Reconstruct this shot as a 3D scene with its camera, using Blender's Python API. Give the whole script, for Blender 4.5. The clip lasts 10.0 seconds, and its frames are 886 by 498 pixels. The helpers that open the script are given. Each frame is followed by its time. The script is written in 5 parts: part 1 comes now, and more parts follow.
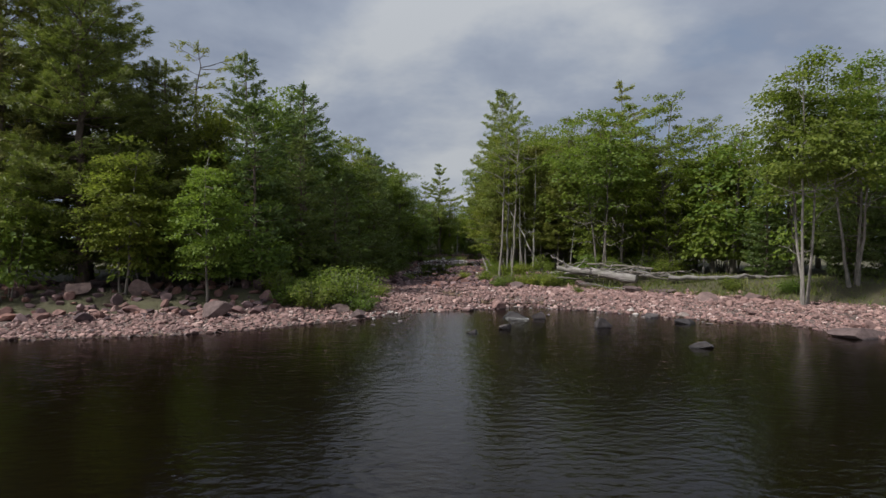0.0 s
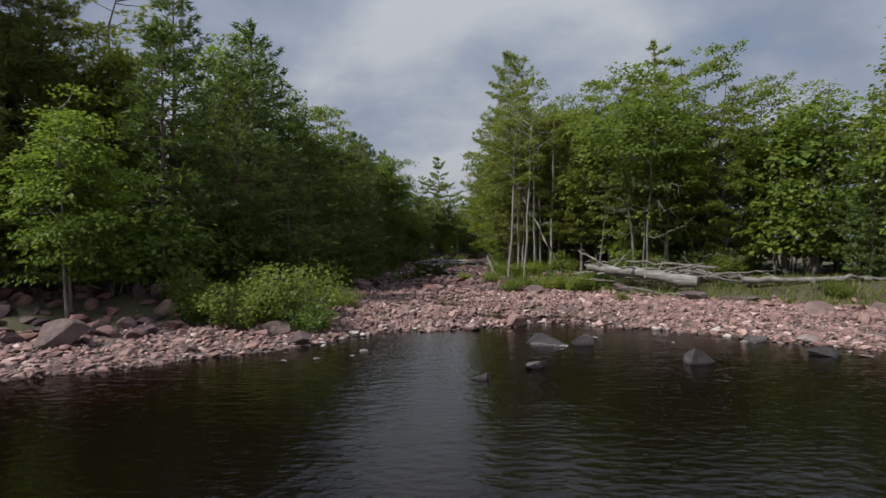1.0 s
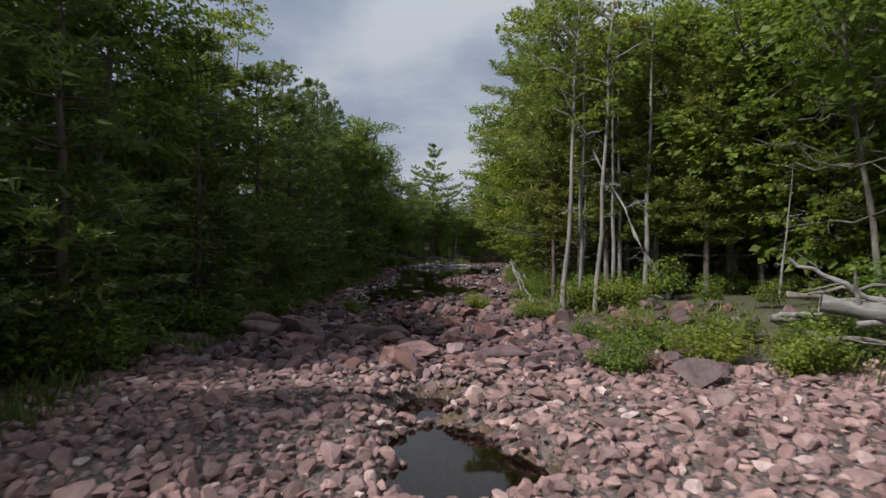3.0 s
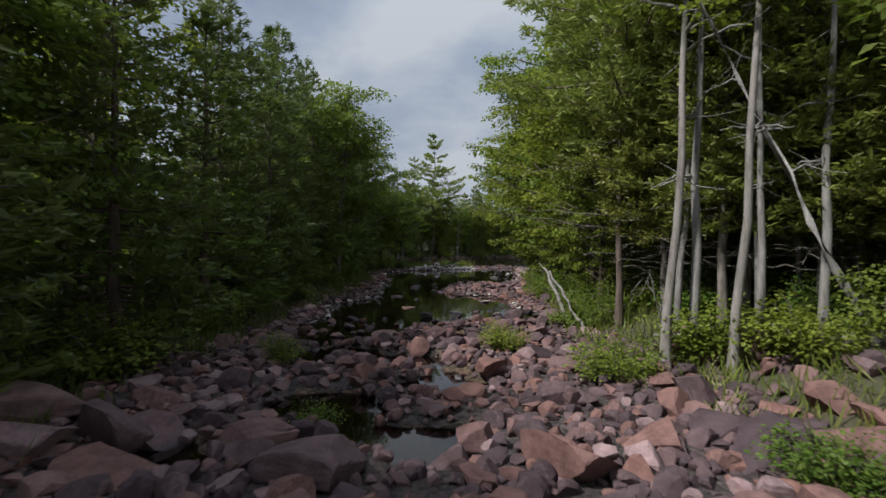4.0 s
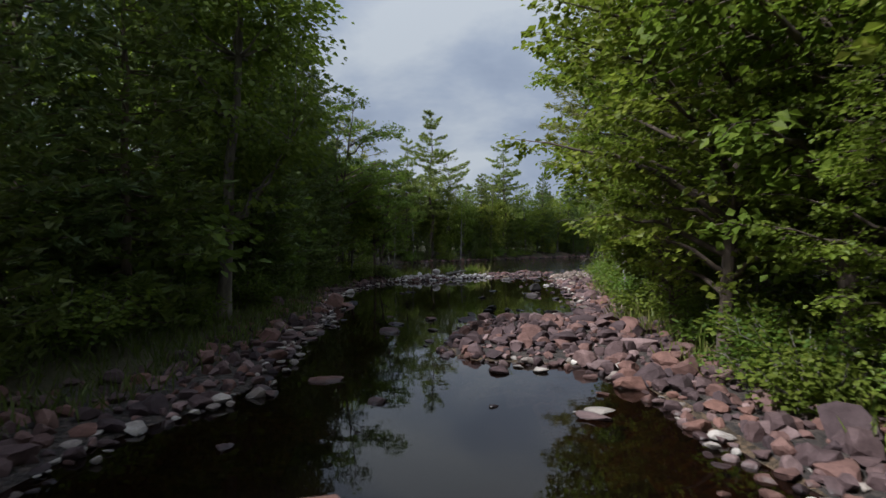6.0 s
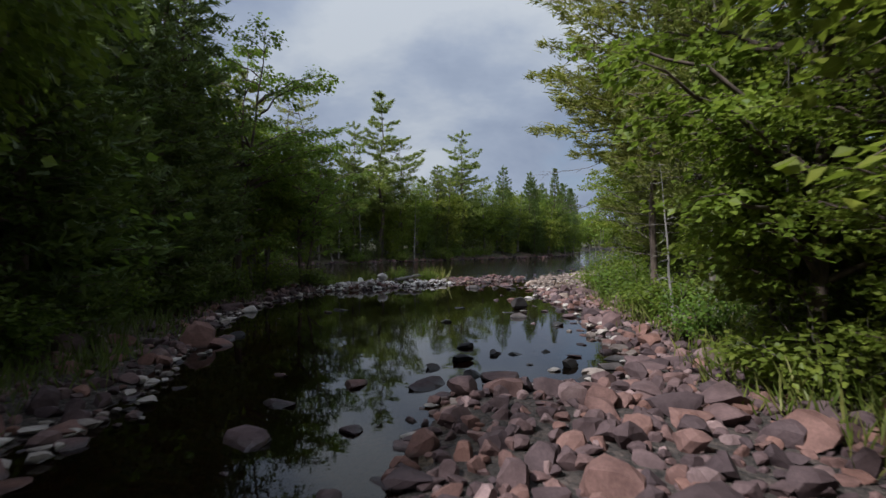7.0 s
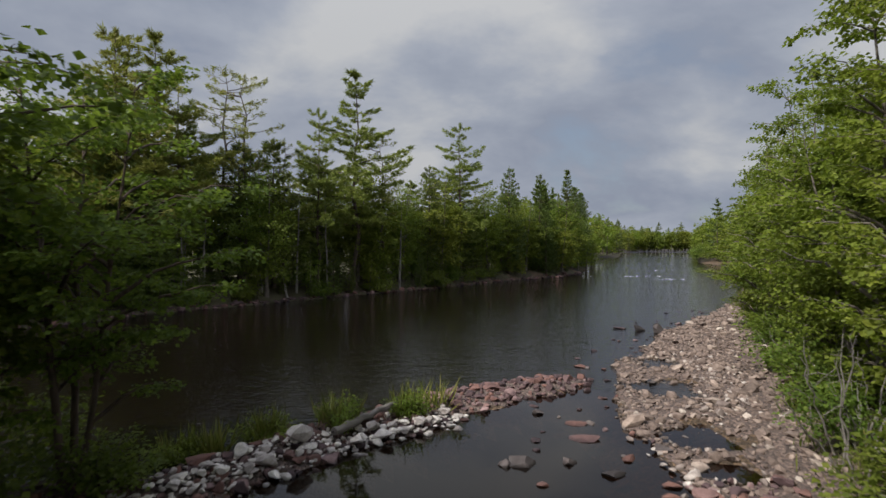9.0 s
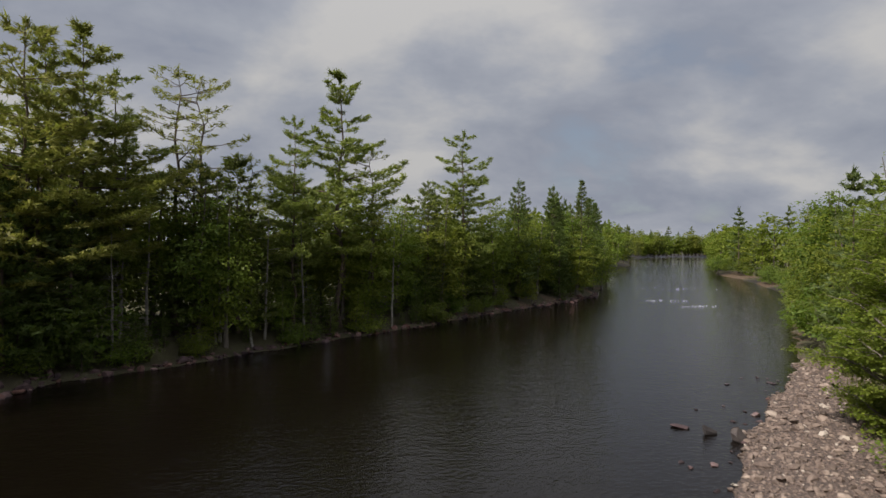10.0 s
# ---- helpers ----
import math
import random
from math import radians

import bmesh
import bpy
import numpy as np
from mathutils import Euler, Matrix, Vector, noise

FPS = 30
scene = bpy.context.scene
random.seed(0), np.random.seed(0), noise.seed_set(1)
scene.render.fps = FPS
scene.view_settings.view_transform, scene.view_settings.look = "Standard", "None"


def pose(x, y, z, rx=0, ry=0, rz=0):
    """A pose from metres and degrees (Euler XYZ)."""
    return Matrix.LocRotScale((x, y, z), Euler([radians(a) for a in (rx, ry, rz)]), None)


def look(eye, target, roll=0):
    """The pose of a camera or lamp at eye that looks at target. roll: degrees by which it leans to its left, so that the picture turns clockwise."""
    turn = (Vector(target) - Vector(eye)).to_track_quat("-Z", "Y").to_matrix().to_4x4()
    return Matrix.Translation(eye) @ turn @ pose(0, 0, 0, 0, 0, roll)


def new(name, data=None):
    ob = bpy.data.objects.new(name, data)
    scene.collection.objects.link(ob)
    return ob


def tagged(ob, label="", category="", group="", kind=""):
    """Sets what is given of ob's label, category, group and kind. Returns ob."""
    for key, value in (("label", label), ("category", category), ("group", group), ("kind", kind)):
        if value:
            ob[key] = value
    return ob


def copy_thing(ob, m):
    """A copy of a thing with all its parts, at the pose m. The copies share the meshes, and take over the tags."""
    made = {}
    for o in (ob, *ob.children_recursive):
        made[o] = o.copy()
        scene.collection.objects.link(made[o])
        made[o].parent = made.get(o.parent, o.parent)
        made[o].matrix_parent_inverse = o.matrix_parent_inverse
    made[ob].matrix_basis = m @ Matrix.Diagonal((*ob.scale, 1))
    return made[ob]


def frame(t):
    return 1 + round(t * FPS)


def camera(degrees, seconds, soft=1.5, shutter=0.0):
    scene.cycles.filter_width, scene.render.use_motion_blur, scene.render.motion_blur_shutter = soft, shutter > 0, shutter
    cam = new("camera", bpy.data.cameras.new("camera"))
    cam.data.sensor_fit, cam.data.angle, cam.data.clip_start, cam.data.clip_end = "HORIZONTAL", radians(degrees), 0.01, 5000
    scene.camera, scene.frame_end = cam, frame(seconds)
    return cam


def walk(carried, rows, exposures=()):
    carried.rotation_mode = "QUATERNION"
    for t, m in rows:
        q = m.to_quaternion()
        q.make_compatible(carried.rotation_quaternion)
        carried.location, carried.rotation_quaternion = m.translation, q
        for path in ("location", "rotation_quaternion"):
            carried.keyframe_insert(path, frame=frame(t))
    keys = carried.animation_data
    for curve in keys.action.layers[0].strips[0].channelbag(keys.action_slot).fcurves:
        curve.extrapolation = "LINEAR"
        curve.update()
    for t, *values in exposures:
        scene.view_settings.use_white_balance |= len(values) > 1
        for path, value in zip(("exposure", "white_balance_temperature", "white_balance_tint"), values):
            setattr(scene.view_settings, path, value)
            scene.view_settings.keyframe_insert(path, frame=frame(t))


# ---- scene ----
cam = camera(77.5, 10.0, shutter=0.12)
# seconds, x, y, z, yaw, pitch, roll
PATH = [
    (0.0, 0.000, 0.000, 2.673, -0.23, -0.77, -0.04),
    (0.5, 0.161, 3.453, 2.447, -0.20, -0.73, 0.01),
    (1.0, 0.253, 6.948, 2.269, -0.23, -0.68, 0.00),
    (1.5, 0.294, 10.453, 2.178, -0.36, -0.63, -0.19),
    (2.0, 0.316, 13.969, 2.183, -0.45, -0.60, -0.28),
    (2.5, 0.351, 17.484, 2.166, -0.55, -0.55, -0.27),
    (4.0, 0.428, 27.948, 2.069, -0.50, -0.53, -0.52),
    (4.5, 0.441, 31.429, 2.021, -0.43, -0.47, -0.42),
    (5.0, 0.410, 34.913, 1.979, -0.49, -0.49, -0.16),
    (5.5, 0.384, 38.326, 1.933, -0.56, -0.42, 0.13),
    (6.0, 0.410, 41.712, 1.872, -0.59, -0.38, 0.36),
    (6.2, 0.464, 43.051, 1.863, -0.59, -0.38, 0.36),
    (7.3, 0.757, 50.420, 1.814, -6.51, -0.53, -0.28),
    (7.5, 0.811, 51.760, 1.805, -6.51, -0.53, -0.28),
    (8.0, 1.045, 55.094, 2.003, -6.40, -0.59, -0.21),
    (8.5, 1.381, 58.476, 2.735, -6.37, -0.48, -0.12),
    (9.0, 1.804, 61.860, 3.779, -6.26, -0.41, -0.06),
    (9.5, 2.342, 65.218, 4.878, -6.05, -0.44, -0.15),
    (10.0, 2.887, 68.582, 5.969, -5.76, -0.42, -0.26),
]
walk(cam, [(t, pose(x, y, z, 90 + pitch, roll, yaw)) for t, x, y, z, yaw, pitch, roll in PATH],
     exposures=[(0.0, 0.22, 6250, 8), (2.5, 0.27, 6100, 8.5), (4.0, 0.36, 6050, 7), (6.2, 0.36, 5900, 6.5), (7.3, 0.40, 6000, 8), (9.0, 0.28, 6550, 9), (10.0, 0.24, 6850, 10)])

# ---------------------------------------------------------------- sky and sun
SUN_FROM = Vector((-0.62, -0.34, 0.80)).normalized()
sun_data = bpy.data.lights.new("sun", "SUN")
sun_data.energy, sun_data.angle, sun_data.color = 5.0, radians(5), (1.0, 0.955, 0.90)
sun = new("sun", sun_data)
sun.matrix_basis = look(SUN_FROM * 80, (0, 0, 0))


def make_world():
    world = bpy.data.worlds.new("sky")
    scene.world = world
    world.use_nodes = True
    nt = world.node_tree
    nt.nodes.clear()
    N, L = nt.nodes.new, nt.links.new
    out, bg = N("ShaderNodeOutputWorld"), N("ShaderNodeBackground")
    sky = N("ShaderNodeTexSky")
    sky.sky_type, sky.sun_disc = "NISHITA", False
    sky.sun_elevation = math.asin(SUN_FROM.z)
    sky.sun_rotation = math.atan2(SUN_FROM.x, SUN_FROM.y)
    co = N("ShaderNodeTexCoord")
    sep = N("ShaderNodeSeparateXYZ")
    L(co.outputs["Generated"], sep.inputs[0])
    up = N("ShaderNodeMath"); up.operation = "MAXIMUM"; up.inputs[1].default_value = 0.0
    L(sep.outputs[2], up.inputs[0])
    lift = N("ShaderNodeMath"); lift.operation = "ADD"; lift.inputs[1].default_value = 0.42
    L(up.outputs[0], lift.inputs[0])
    comb = N("ShaderNodeCombineXYZ")
    for k in (0, 1):
        div = N("ShaderNodeMath"); div.operation = "DIVIDE"
        L(sep.outputs[k], div.inputs[0]); L(lift.outputs[0], div.inputs[1])
        L(div.outputs[0], comb.inputs[k])
    mapping = N("ShaderNodeMapping")
    mapping.inputs["Location"].default_value = (3.1, 0.7, 0.0)
    mapping.inputs["Scale"].default_value = (0.85, 1.0, 1.0)
    L(comb.outputs[0], mapping.inputs[0])
    big = N("ShaderNodeTexNoise")
    big.inputs["Scale"].default_value, big.inputs["Detail"].default_value = 1.5, 6.0
    big.inputs["Roughness"].default_value, big.inputs["Distortion"].default_value = 0.55, 0.15
    L(mapping.outputs[0], big.inputs["Vector"])
    fine = N("ShaderNodeTexNoise")
    fine.inputs["Scale"].default_value, fine.inputs["Detail"].default_value = 3.4, 6.0
    fine.inputs["Roughness"].default_value, fine.inputs["Distortion"].default_value = 0.52, 0.3
    L(mapping.outputs[0], fine.inputs["Vector"])
    cover = N("ShaderNodeMapRange")
    cover.inputs["From Min"].default_value, cover.inputs["From Max"].default_value = 0.16, 0.40
    L(big.outputs["Fac"], cover.inputs[0])
    tone = N("ShaderNodeMath"); tone.operation = "MULTIPLY_ADD"
    tone.inputs[1].default_value, tone.inputs[2].default_value = 0.42, -0.07
    L(fine.outputs["Fac"], tone.inputs[0])
    tone2 = N("ShaderNodeMath"); tone2.operation = "MULTIPLY_ADD"; tone2.inputs[1].default_value = 0.80
    L(big.outputs["Fac"], tone2.inputs[0]); L(tone.outputs[0], tone2.inputs[2])
    ramp = N("ShaderNodeValToRGB")
    els = ramp.color_ramp.elements
    els[0].position, els[0].color = 0.42, (2.85, 3.2, 4.05, 1)
    els[1].position, els[1].color = 0.64, (5.4, 5.5, 5.75, 1)
    mid = els.new(0.52); mid.color = (3.65, 3.98, 4.75, 1)
    L(tone2.outputs[0], ramp.inputs[0])
    mix = N("ShaderNodeMix"); mix.data_type = "RGBA"
    L(cover.outputs[0], mix.inputs[0]); L(sky.outputs[0], mix.inputs[6]); L(ramp.outputs[0], mix.inputs[7])
    L(mix.outputs[2], bg.inputs[0])
    # a cloudy sky is about twice as bright overhead as at the horizon
    high = N("ShaderNodeMath"); high.operation = "POWER"; high.inputs[1].default_value = 3.0
    L(up.outputs[0], high.inputs[0])
    gain = N("ShaderNodeMath"); gain.operation = "MULTIPLY_ADD"
    gain.inputs[1].default_value, gain.inputs[2].default_value = 0.10, 0.076
    L(high.outputs[0], gain.inputs[0]); L(gain.outputs[0], bg.inputs[1])
    L(bg.outputs[0], out.inputs[0])


make_world()


# ---------------------------------------------------------------- materials
def shader(name):
    m = bpy.data.materials.new(name)
    m.use_nodes = True
    nt = m.node_tree
    return m, nt, nt.nodes["Principled BSDF"], nt.nodes.new, nt.links.new


def noise_node(nt, scale, detail=4.0, rough=0.55, coord="Object", stretch=None):
    co = nt.nodes.new("ShaderNodeTexCoord")
    tex = nt.nodes.new("ShaderNodeTexNoise")
    tex.inputs["Scale"].default_value, tex.inputs["Detail"].default_value = scale, detail
    tex.inputs["Roughness"].default_value = rough
    if stretch:
        mp = nt.nodes.new("ShaderNodeMapping")
        mp.inputs["Scale"].default_value = stretch
        nt.links.new(co.outputs[coord], mp.inputs[0])
        nt.links.new(mp.outputs[0], tex.inputs["Vector"])
    else:
        nt.links.new(co.outputs[coord], tex.inputs["Vector"])
    return tex.outputs["Fac"]


def ramp_node(nt, fac, stops):
    r = nt.nodes.new("ShaderNodeValToRGB")
    els = r.color_ramp.elements
    for i, (p, c) in enumerate(stops):
        e = els[i] if i < 2 else els.new(p)
        e.position, e.color = p, (*c, 1)
    nt.links.new(fac, r.inputs[0])
    return r.outputs[0]


def mix_node(nt, fac, a, b, blend="MIX"):
    m = nt.nodes.new("ShaderNodeMix")
    m.data_type, m.blend_type = "RGBA", blend
    for socket, v in ((m.inputs[0], fac), (m.inputs[6], a), (m.inputs[7], b)):
        if isinstance(v, (int, float)):
            socket.default_value = v
        elif isinstance(v, tuple):
            socket.default_value = (*v, 1)
        else:
            nt.links.new(v, socket)
    return m.outputs[2]


def bump_node(nt, height, strength, distance, base=None):
    b = nt.nodes.new("ShaderNodeBump")
    b.inputs["Strength"].default_value, b.inputs["Distance"].default_value = strength, distance
    nt.links.new(height, b.inputs["Height"])
    if base is not None:
        nt.links.new(base, b.inputs["Normal"])
    return b.outputs[0]


def leaf_material(name, dark, mid, light, gloss=0.5, glow=0.56):
    """Foliage: varied from leaf to leaf and from tree to tree, letting light through."""
    m, nt, bsdf, N, L = shader(name)
    geo, info = N("ShaderNodeNewGeometry"), N("ShaderNodeObjectInfo")
    leaf = ramp_node(nt, geo.outputs["Random Per Island"], [(0.0, dark), (1.0, light), (0.5, mid)])
    hsv = N("ShaderNodeHueSaturation")
    vary = N("ShaderNodeMapRange")
    vary.inputs["To Min"].default_value, vary.inputs["To Max"].default_value = 0.475, 0.52
    L(info.outputs["Random"], vary.inputs[0])
    L(vary.outputs[0], hsv.inputs["Hue"])
    val = N("ShaderNodeMapRange")
    val.inputs["From Min"].default_value, val.inputs["From Max"].default_value = 0.3, 0.7
    val.inputs["To Min"].default_value, val.inputs["To Max"].default_value = 0.7, 1.3
    L(noise_node(nt, 0.9, 2.0), val.inputs[0])
    L(val.outputs[0], hsv.inputs["Value"])
    L(leaf, hsv.inputs["Color"])
    L(hsv.outputs[0], bsdf.inputs["Base Color"])
    bsdf.inputs["Roughness"].default_value = gloss
    bsdf.inputs["Specular IOR Level"].default_value = 0.28
    tr, mx = N("ShaderNodeBsdfTranslucent"), N("ShaderNodeMixShader")
    warm = mix_node(nt, 0.5, hsv.outputs[0], (0.16, 0.22, 0.02))
    L(warm, tr.inputs[0])
    mx.inputs[0].default_value = glow
    L(bsdf.outputs[0], mx.inputs[1]); L(tr.outputs[0], mx.inputs[2])
    L(mx.outputs[0], nt.nodes["Material Output"].inputs[0])
    return m


def bark_material(name, dark, light, scale=9.0, depth=0.02, grain=(1, 1, 0.22)):
    m, nt, bsdf, N, L = shader(name)
    furrow = noise_node(nt, scale, 5.0, 0.65, stretch=grain)
    patch = noise_node(nt, 1.7, 3.0)
    col = ramp_node(nt, furrow, [(0.3, dark), (0.68, light)])
    moss = ramp_node(nt, patch, [(0.45, (1, 1, 1)), (0.75, (0.62, 0.66, 0.56))])
    L(mix_node(nt, 1.0, col, moss, "MULTIPLY"), bsdf.inputs["Base Color"])
    bsdf.inputs["Roughness"].default_value = 0.9
    L(bump_node(nt, furrow, 0.8, depth), bsdf.inputs["Normal"])
    return m


def stone_material(name, stops, single=False):
    m, nt, bsdf, N, L = shader(name)
    if single:
        rnd = N("ShaderNodeObjectInfo").outputs["Random"]
    else:
        rnd = N("ShaderNodeNewGeometry").outputs["Random Per Island"]
    base = ramp_node(nt, rnd, stops)
    grain = noise_node(nt, 38.0, 6.0, 0.7)
    blotch = noise_node(nt, 4.5, 4.0, 0.6)
    col = mix_node(nt, 1.0, base, ramp_node(nt, grain, [(0.28, (0.72, 0.70, 0.70)), (0.7, (1.12, 1.1, 1.08))]), "MULTIPLY")
    col = mix_node(nt, 1.0, col, ramp_node(nt, blotch, [(0.36, (0.66, 0.63, 0.62)), (0.6, (1.08, 1.07, 1.05))]), "MULTIPLY")
    # stones are dark and wet in a band just above the water line
    geo = N("ShaderNodeNewGeometry"); sep = N("ShaderNodeSeparateXYZ"); wet = N("ShaderNodeMapRange")
    L(geo.outputs["Position"], sep.inputs[0]); L(sep.outputs[2], wet.inputs[0])
    wet.inputs["From Min"].default_value, wet.inputs["From Max"].default_value = 0.015, 0.06
    wet.inputs["To Min"].default_value, wet.inputs["To Max"].default_value = 0.42, 1.0
    bsdf.inputs["Specular IOR Level"].default_value = 0.25
    rough = N("ShaderNodeMath"); rough.operation = "MULTIPLY"; rough.inputs[1].default_value = 0.82
    L(wet.outputs[0], rough.inputs[0]); L(rough.outputs[0], bsdf.inputs["Roughness"])
    L(mix_node(nt, 1.0, col, wet.outputs[0], "MULTIPLY"), bsdf.inputs["Base Color"])
    L(bump_node(nt, blotch, 0.5, 0.03, bump_node(nt, grain, 0.5, 0.006)), bsdf.inputs["Normal"])
    return m


def ground_material(name, a, b, c, scale=3.0, relief=0.05, pebbles=0.0):
    m, nt, bsdf, N, L = shader(name)
    n1, n2 = noise_node(nt, scale, 6.0, 0.65), noise_node(nt, scale * 9, 5.0, 0.7)
    col = mix_node(nt, n2, ramp_node(nt, n1, [(0.35, a), (0.62, b)]), c)
    L(mix_node(nt, 1.0, col, ramp_node(nt, n2, [(0.3, (0.55, 0.55, 0.55)), (0.7, (1.15, 1.15, 1.15))]), "MULTIPLY"), bsdf.inputs["Base Color"])
    bsdf.inputs["Roughness"].default_value = 0.95
    nrm = bump_node(nt, n2, 0.9, relief)
    if pebbles:
        vor, co = N("ShaderNodeTexVoronoi"), N("ShaderNodeTexCoord")
        vor.inputs["Scale"].default_value, vor.inputs["Randomness"].default_value = 1 / pebbles, 1.0
        L(co.outputs["Object"], vor.inputs["Vector"])
        grey = N("ShaderNodeSeparateColor")
        L(vor.outputs["Color"], grey.inputs[0])
        tone = ramp_node(nt, grey.outputs[0], [(0.0, (0.55, 0.53, 0.53)), (1.0, (1.75, 1.6, 1.55)), (0.6, (1.0, 0.95, 0.93))])
        old = bsdf.inputs["Base Color"].links[0].from_socket
        L(mix_node(nt, 1.0, old, tone, "MULTIPLY"), bsdf.inputs["Base Color"])
        dome = N("ShaderNodeMath"); dome.operation = "SUBTRACT"; dome.inputs[0].default_value = 1.0
        L(vor.outputs["Distance"], dome.inputs[1])
        nrm = bump_node(nt, dome.outputs[0], 1.0, pebbles * 0.6, nrm)
    L(nrm, bsdf.inputs["Normal"])
    return m


def water_material(name, ripple, scale, stretch, clear, rough=0.01):
    """Dark tea-brown river water: a clear tinted body under a mirror that Fresnel drives."""
    m, nt, bsdf, N, L = shader(name)
    nt.nodes.remove(bsdf)
    w1 = noise_node(nt, scale, 3.0, 0.5, stretch=stretch)
    w2 = noise_node(nt, scale * 0.23, 2.0, 0.5, stretch=stretch)
    nrm = bump_node(nt, w1, 1.0, ripple, bump_node(nt, w2, 1.0, ripple * 0.9))
    gl, fr, mx = N("ShaderNodeBsdfGlossy"), N("ShaderNodeFresnel"), N("ShaderNodeMixShader")
    gl.inputs["Roughness"].default_value = rough
    gl.inputs["Color"].default_value = (1, 1, 1, 1)
    fr.inputs["IOR"].default_value = 1.33
    L(nrm, gl.inputs["Normal"]); L(nrm, fr.inputs["Normal"])
    body, tr, df = N("ShaderNodeMixShader"), N("ShaderNodeBsdfTransparent"), N("ShaderNodeBsdfDiffuse")
    tr.inputs[0].default_value = (0.42, 0.25, 0.11, 1)
    df.inputs[0].default_value = (0.004, 0.0028, 0.002, 1)
    body.inputs[0].default_value = clear
    L(df.outputs[0], body.inputs[1]); L(tr.outputs[0], body.inputs[2])
    L(fr.outputs[0], mx.inputs[0]); L(body.outputs[0], mx.inputs[1]); L(gl.outputs[0], mx.inputs[2])
    L(mx.outputs[0], nt.nodes["Material Output"].inputs[0])
    return m


M_MAPLE = leaf_material("maple_leaf", (0.085, 0.128, 0.021), (0.124, 0.178, 0.028), (0.175, 0.226, 0.038))
M_BRIGHT = leaf_material("young_leaf", (0.122, 0.167, 0.020), (0.172, 0.220, 0.031), (0.228, 0.266, 0.042))
M_PINE = leaf_material("pine_needle", (0.058, 0.086, 0.027), (0.098, 0.131, 0.039), (0.150, 0.176, 0.053), 0.5, 0.34)
M_PINE_MID = leaf_material("pine_needle_light", (0.137, 0.164, 0.035), (0.209, 0.235, 0.053), (0.291, 0.299, 0.070), 0.5, 0.38)
M_PINE_WARM = leaf_material("pine_needle_warm", (0.078, 0.094, 0.022), (0.134, 0.146, 0.034), (0.191, 0.193, 0.048), 0.5, 0.38)
M_SPRUCE = leaf_material("spruce_needle", (0.048, 0.070, 0.018), (0.080, 0.108, 0.026), (0.118, 0.146, 0.034), 0.5, 0.34)
M_CEDAR = leaf_material("cedar_spray", (0.093, 0.105, 0.020), (0.147, 0.155, 0.028), (0.207, 0.205, 0.042), 0.5, 0.34)
M_GRASS = leaf_material("grass_blade", (0.068, 0.091, 0.013), (0.117, 0.139, 0.025), (0.198, 0.179, 0.055), 0.5, 0.3)
M_BARK = bark_material("grey_bark", (0.055, 0.045, 0.038), (0.20, 0.17, 0.145))
M_BARK_PALE = bark_material("pale_bark", (0.095, 0.082, 0.070), (0.25, 0.222, 0.198), 12.0, 0.012)
M_BARK_PINE = bark_material("pine_bark", (0.040, 0.028, 0.022), (0.14, 0.10, 0.08))
M_DEADWOOD = bark_material("bleached_wood", (0.085, 0.075, 0.068), (0.265, 0.243, 0.224), 14.0, 0.012)
M_LOG = bark_material("weathered_log", (0.075, 0.064, 0.060), (0.255, 0.228, 0.210), 9.0, 0.015, (0.3, 0.3, 1.6))
PINK = [(0.0, (0.133, 0.088, 0.082)), (1.0, (0.477, 0.377, 0.355)), (0.45, (0.265, 0.165, 0.150)), (0.75, (0.217, 0.147, 0.142)), (0.93, (0.339, 0.221, 0.195))]
MAUVE = [(0.0, (0.056, 0.039, 0.044)), (1.0, (0.284, 0.196, 0.195)), (0.5, (0.117, 0.077, 0.080)), (0.8, (0.182, 0.097, 0.080)), (0.93, (0.182, 0.127, 0.130))]
M_STONE = stone_material("cobble_stone", PINK)
M_SPIT = stone_material("river_cobble", [(0.0, (0.12, 0.094, 0.082)), (1.0, (0.42, 0.375, 0.335)), (0.45, (0.215, 0.168, 0.146)), (0.75, (0.19, 0.15, 0.132)), (0.93, (0.30, 0.24, 0.205))])
M_ROCK = stone_material("creek_rock", MAUVE)
M_ROCK_ONE = stone_material("creek_rock_single", MAUVE, True)
M_BOULDER = stone_material("boulder_rock", [(0.0, (0.086, 0.064, 0.063)), (1.0, (0.209, 0.145, 0.133)), (0.5, (0.137, 0.099, 0.094))], True)
M_PALE = stone_material("dry_pale_stone", [(0.0, (0.17, 0.138, 0.128)), (1.0, (0.50, 0.465, 0.44)), (0.5, (0.31, 0.268, 0.246))])
M_WHITE = stone_material("bleached_stone", [(0.0, (0.36, 0.33, 0.32)), (1.0, (0.80, 0.78, 0.75)), (0.5, (0.60, 0.57, 0.55))])
M_SLATE = stone_material("wet_rock", [(0.0, (0.034, 0.031, 0.033)), (1.0, (0.095, 0.082, 0.082)), (0.5, (0.056, 0.050, 0.051))], True)
M_GRAVEL = ground_material("gravel", (0.115, 0.086, 0.076), (0.17, 0.128, 0.112), (0.10, 0.078, 0.068), 2.5, 0.04, 0.055)
M_FLOOR = ground_material("forest_floor", (0.055, 0.050, 0.024), (0.085, 0.095, 0.034), (0.075, 0.055, 0.032), 1.6, 0.08)
M_CREEKBED = ground_material("creek_gravel", (0.050, 0.040, 0.036), (0.09, 0.07, 0.062), (0.045, 0.036, 0.032), 2.5, 0.05, 0.07)
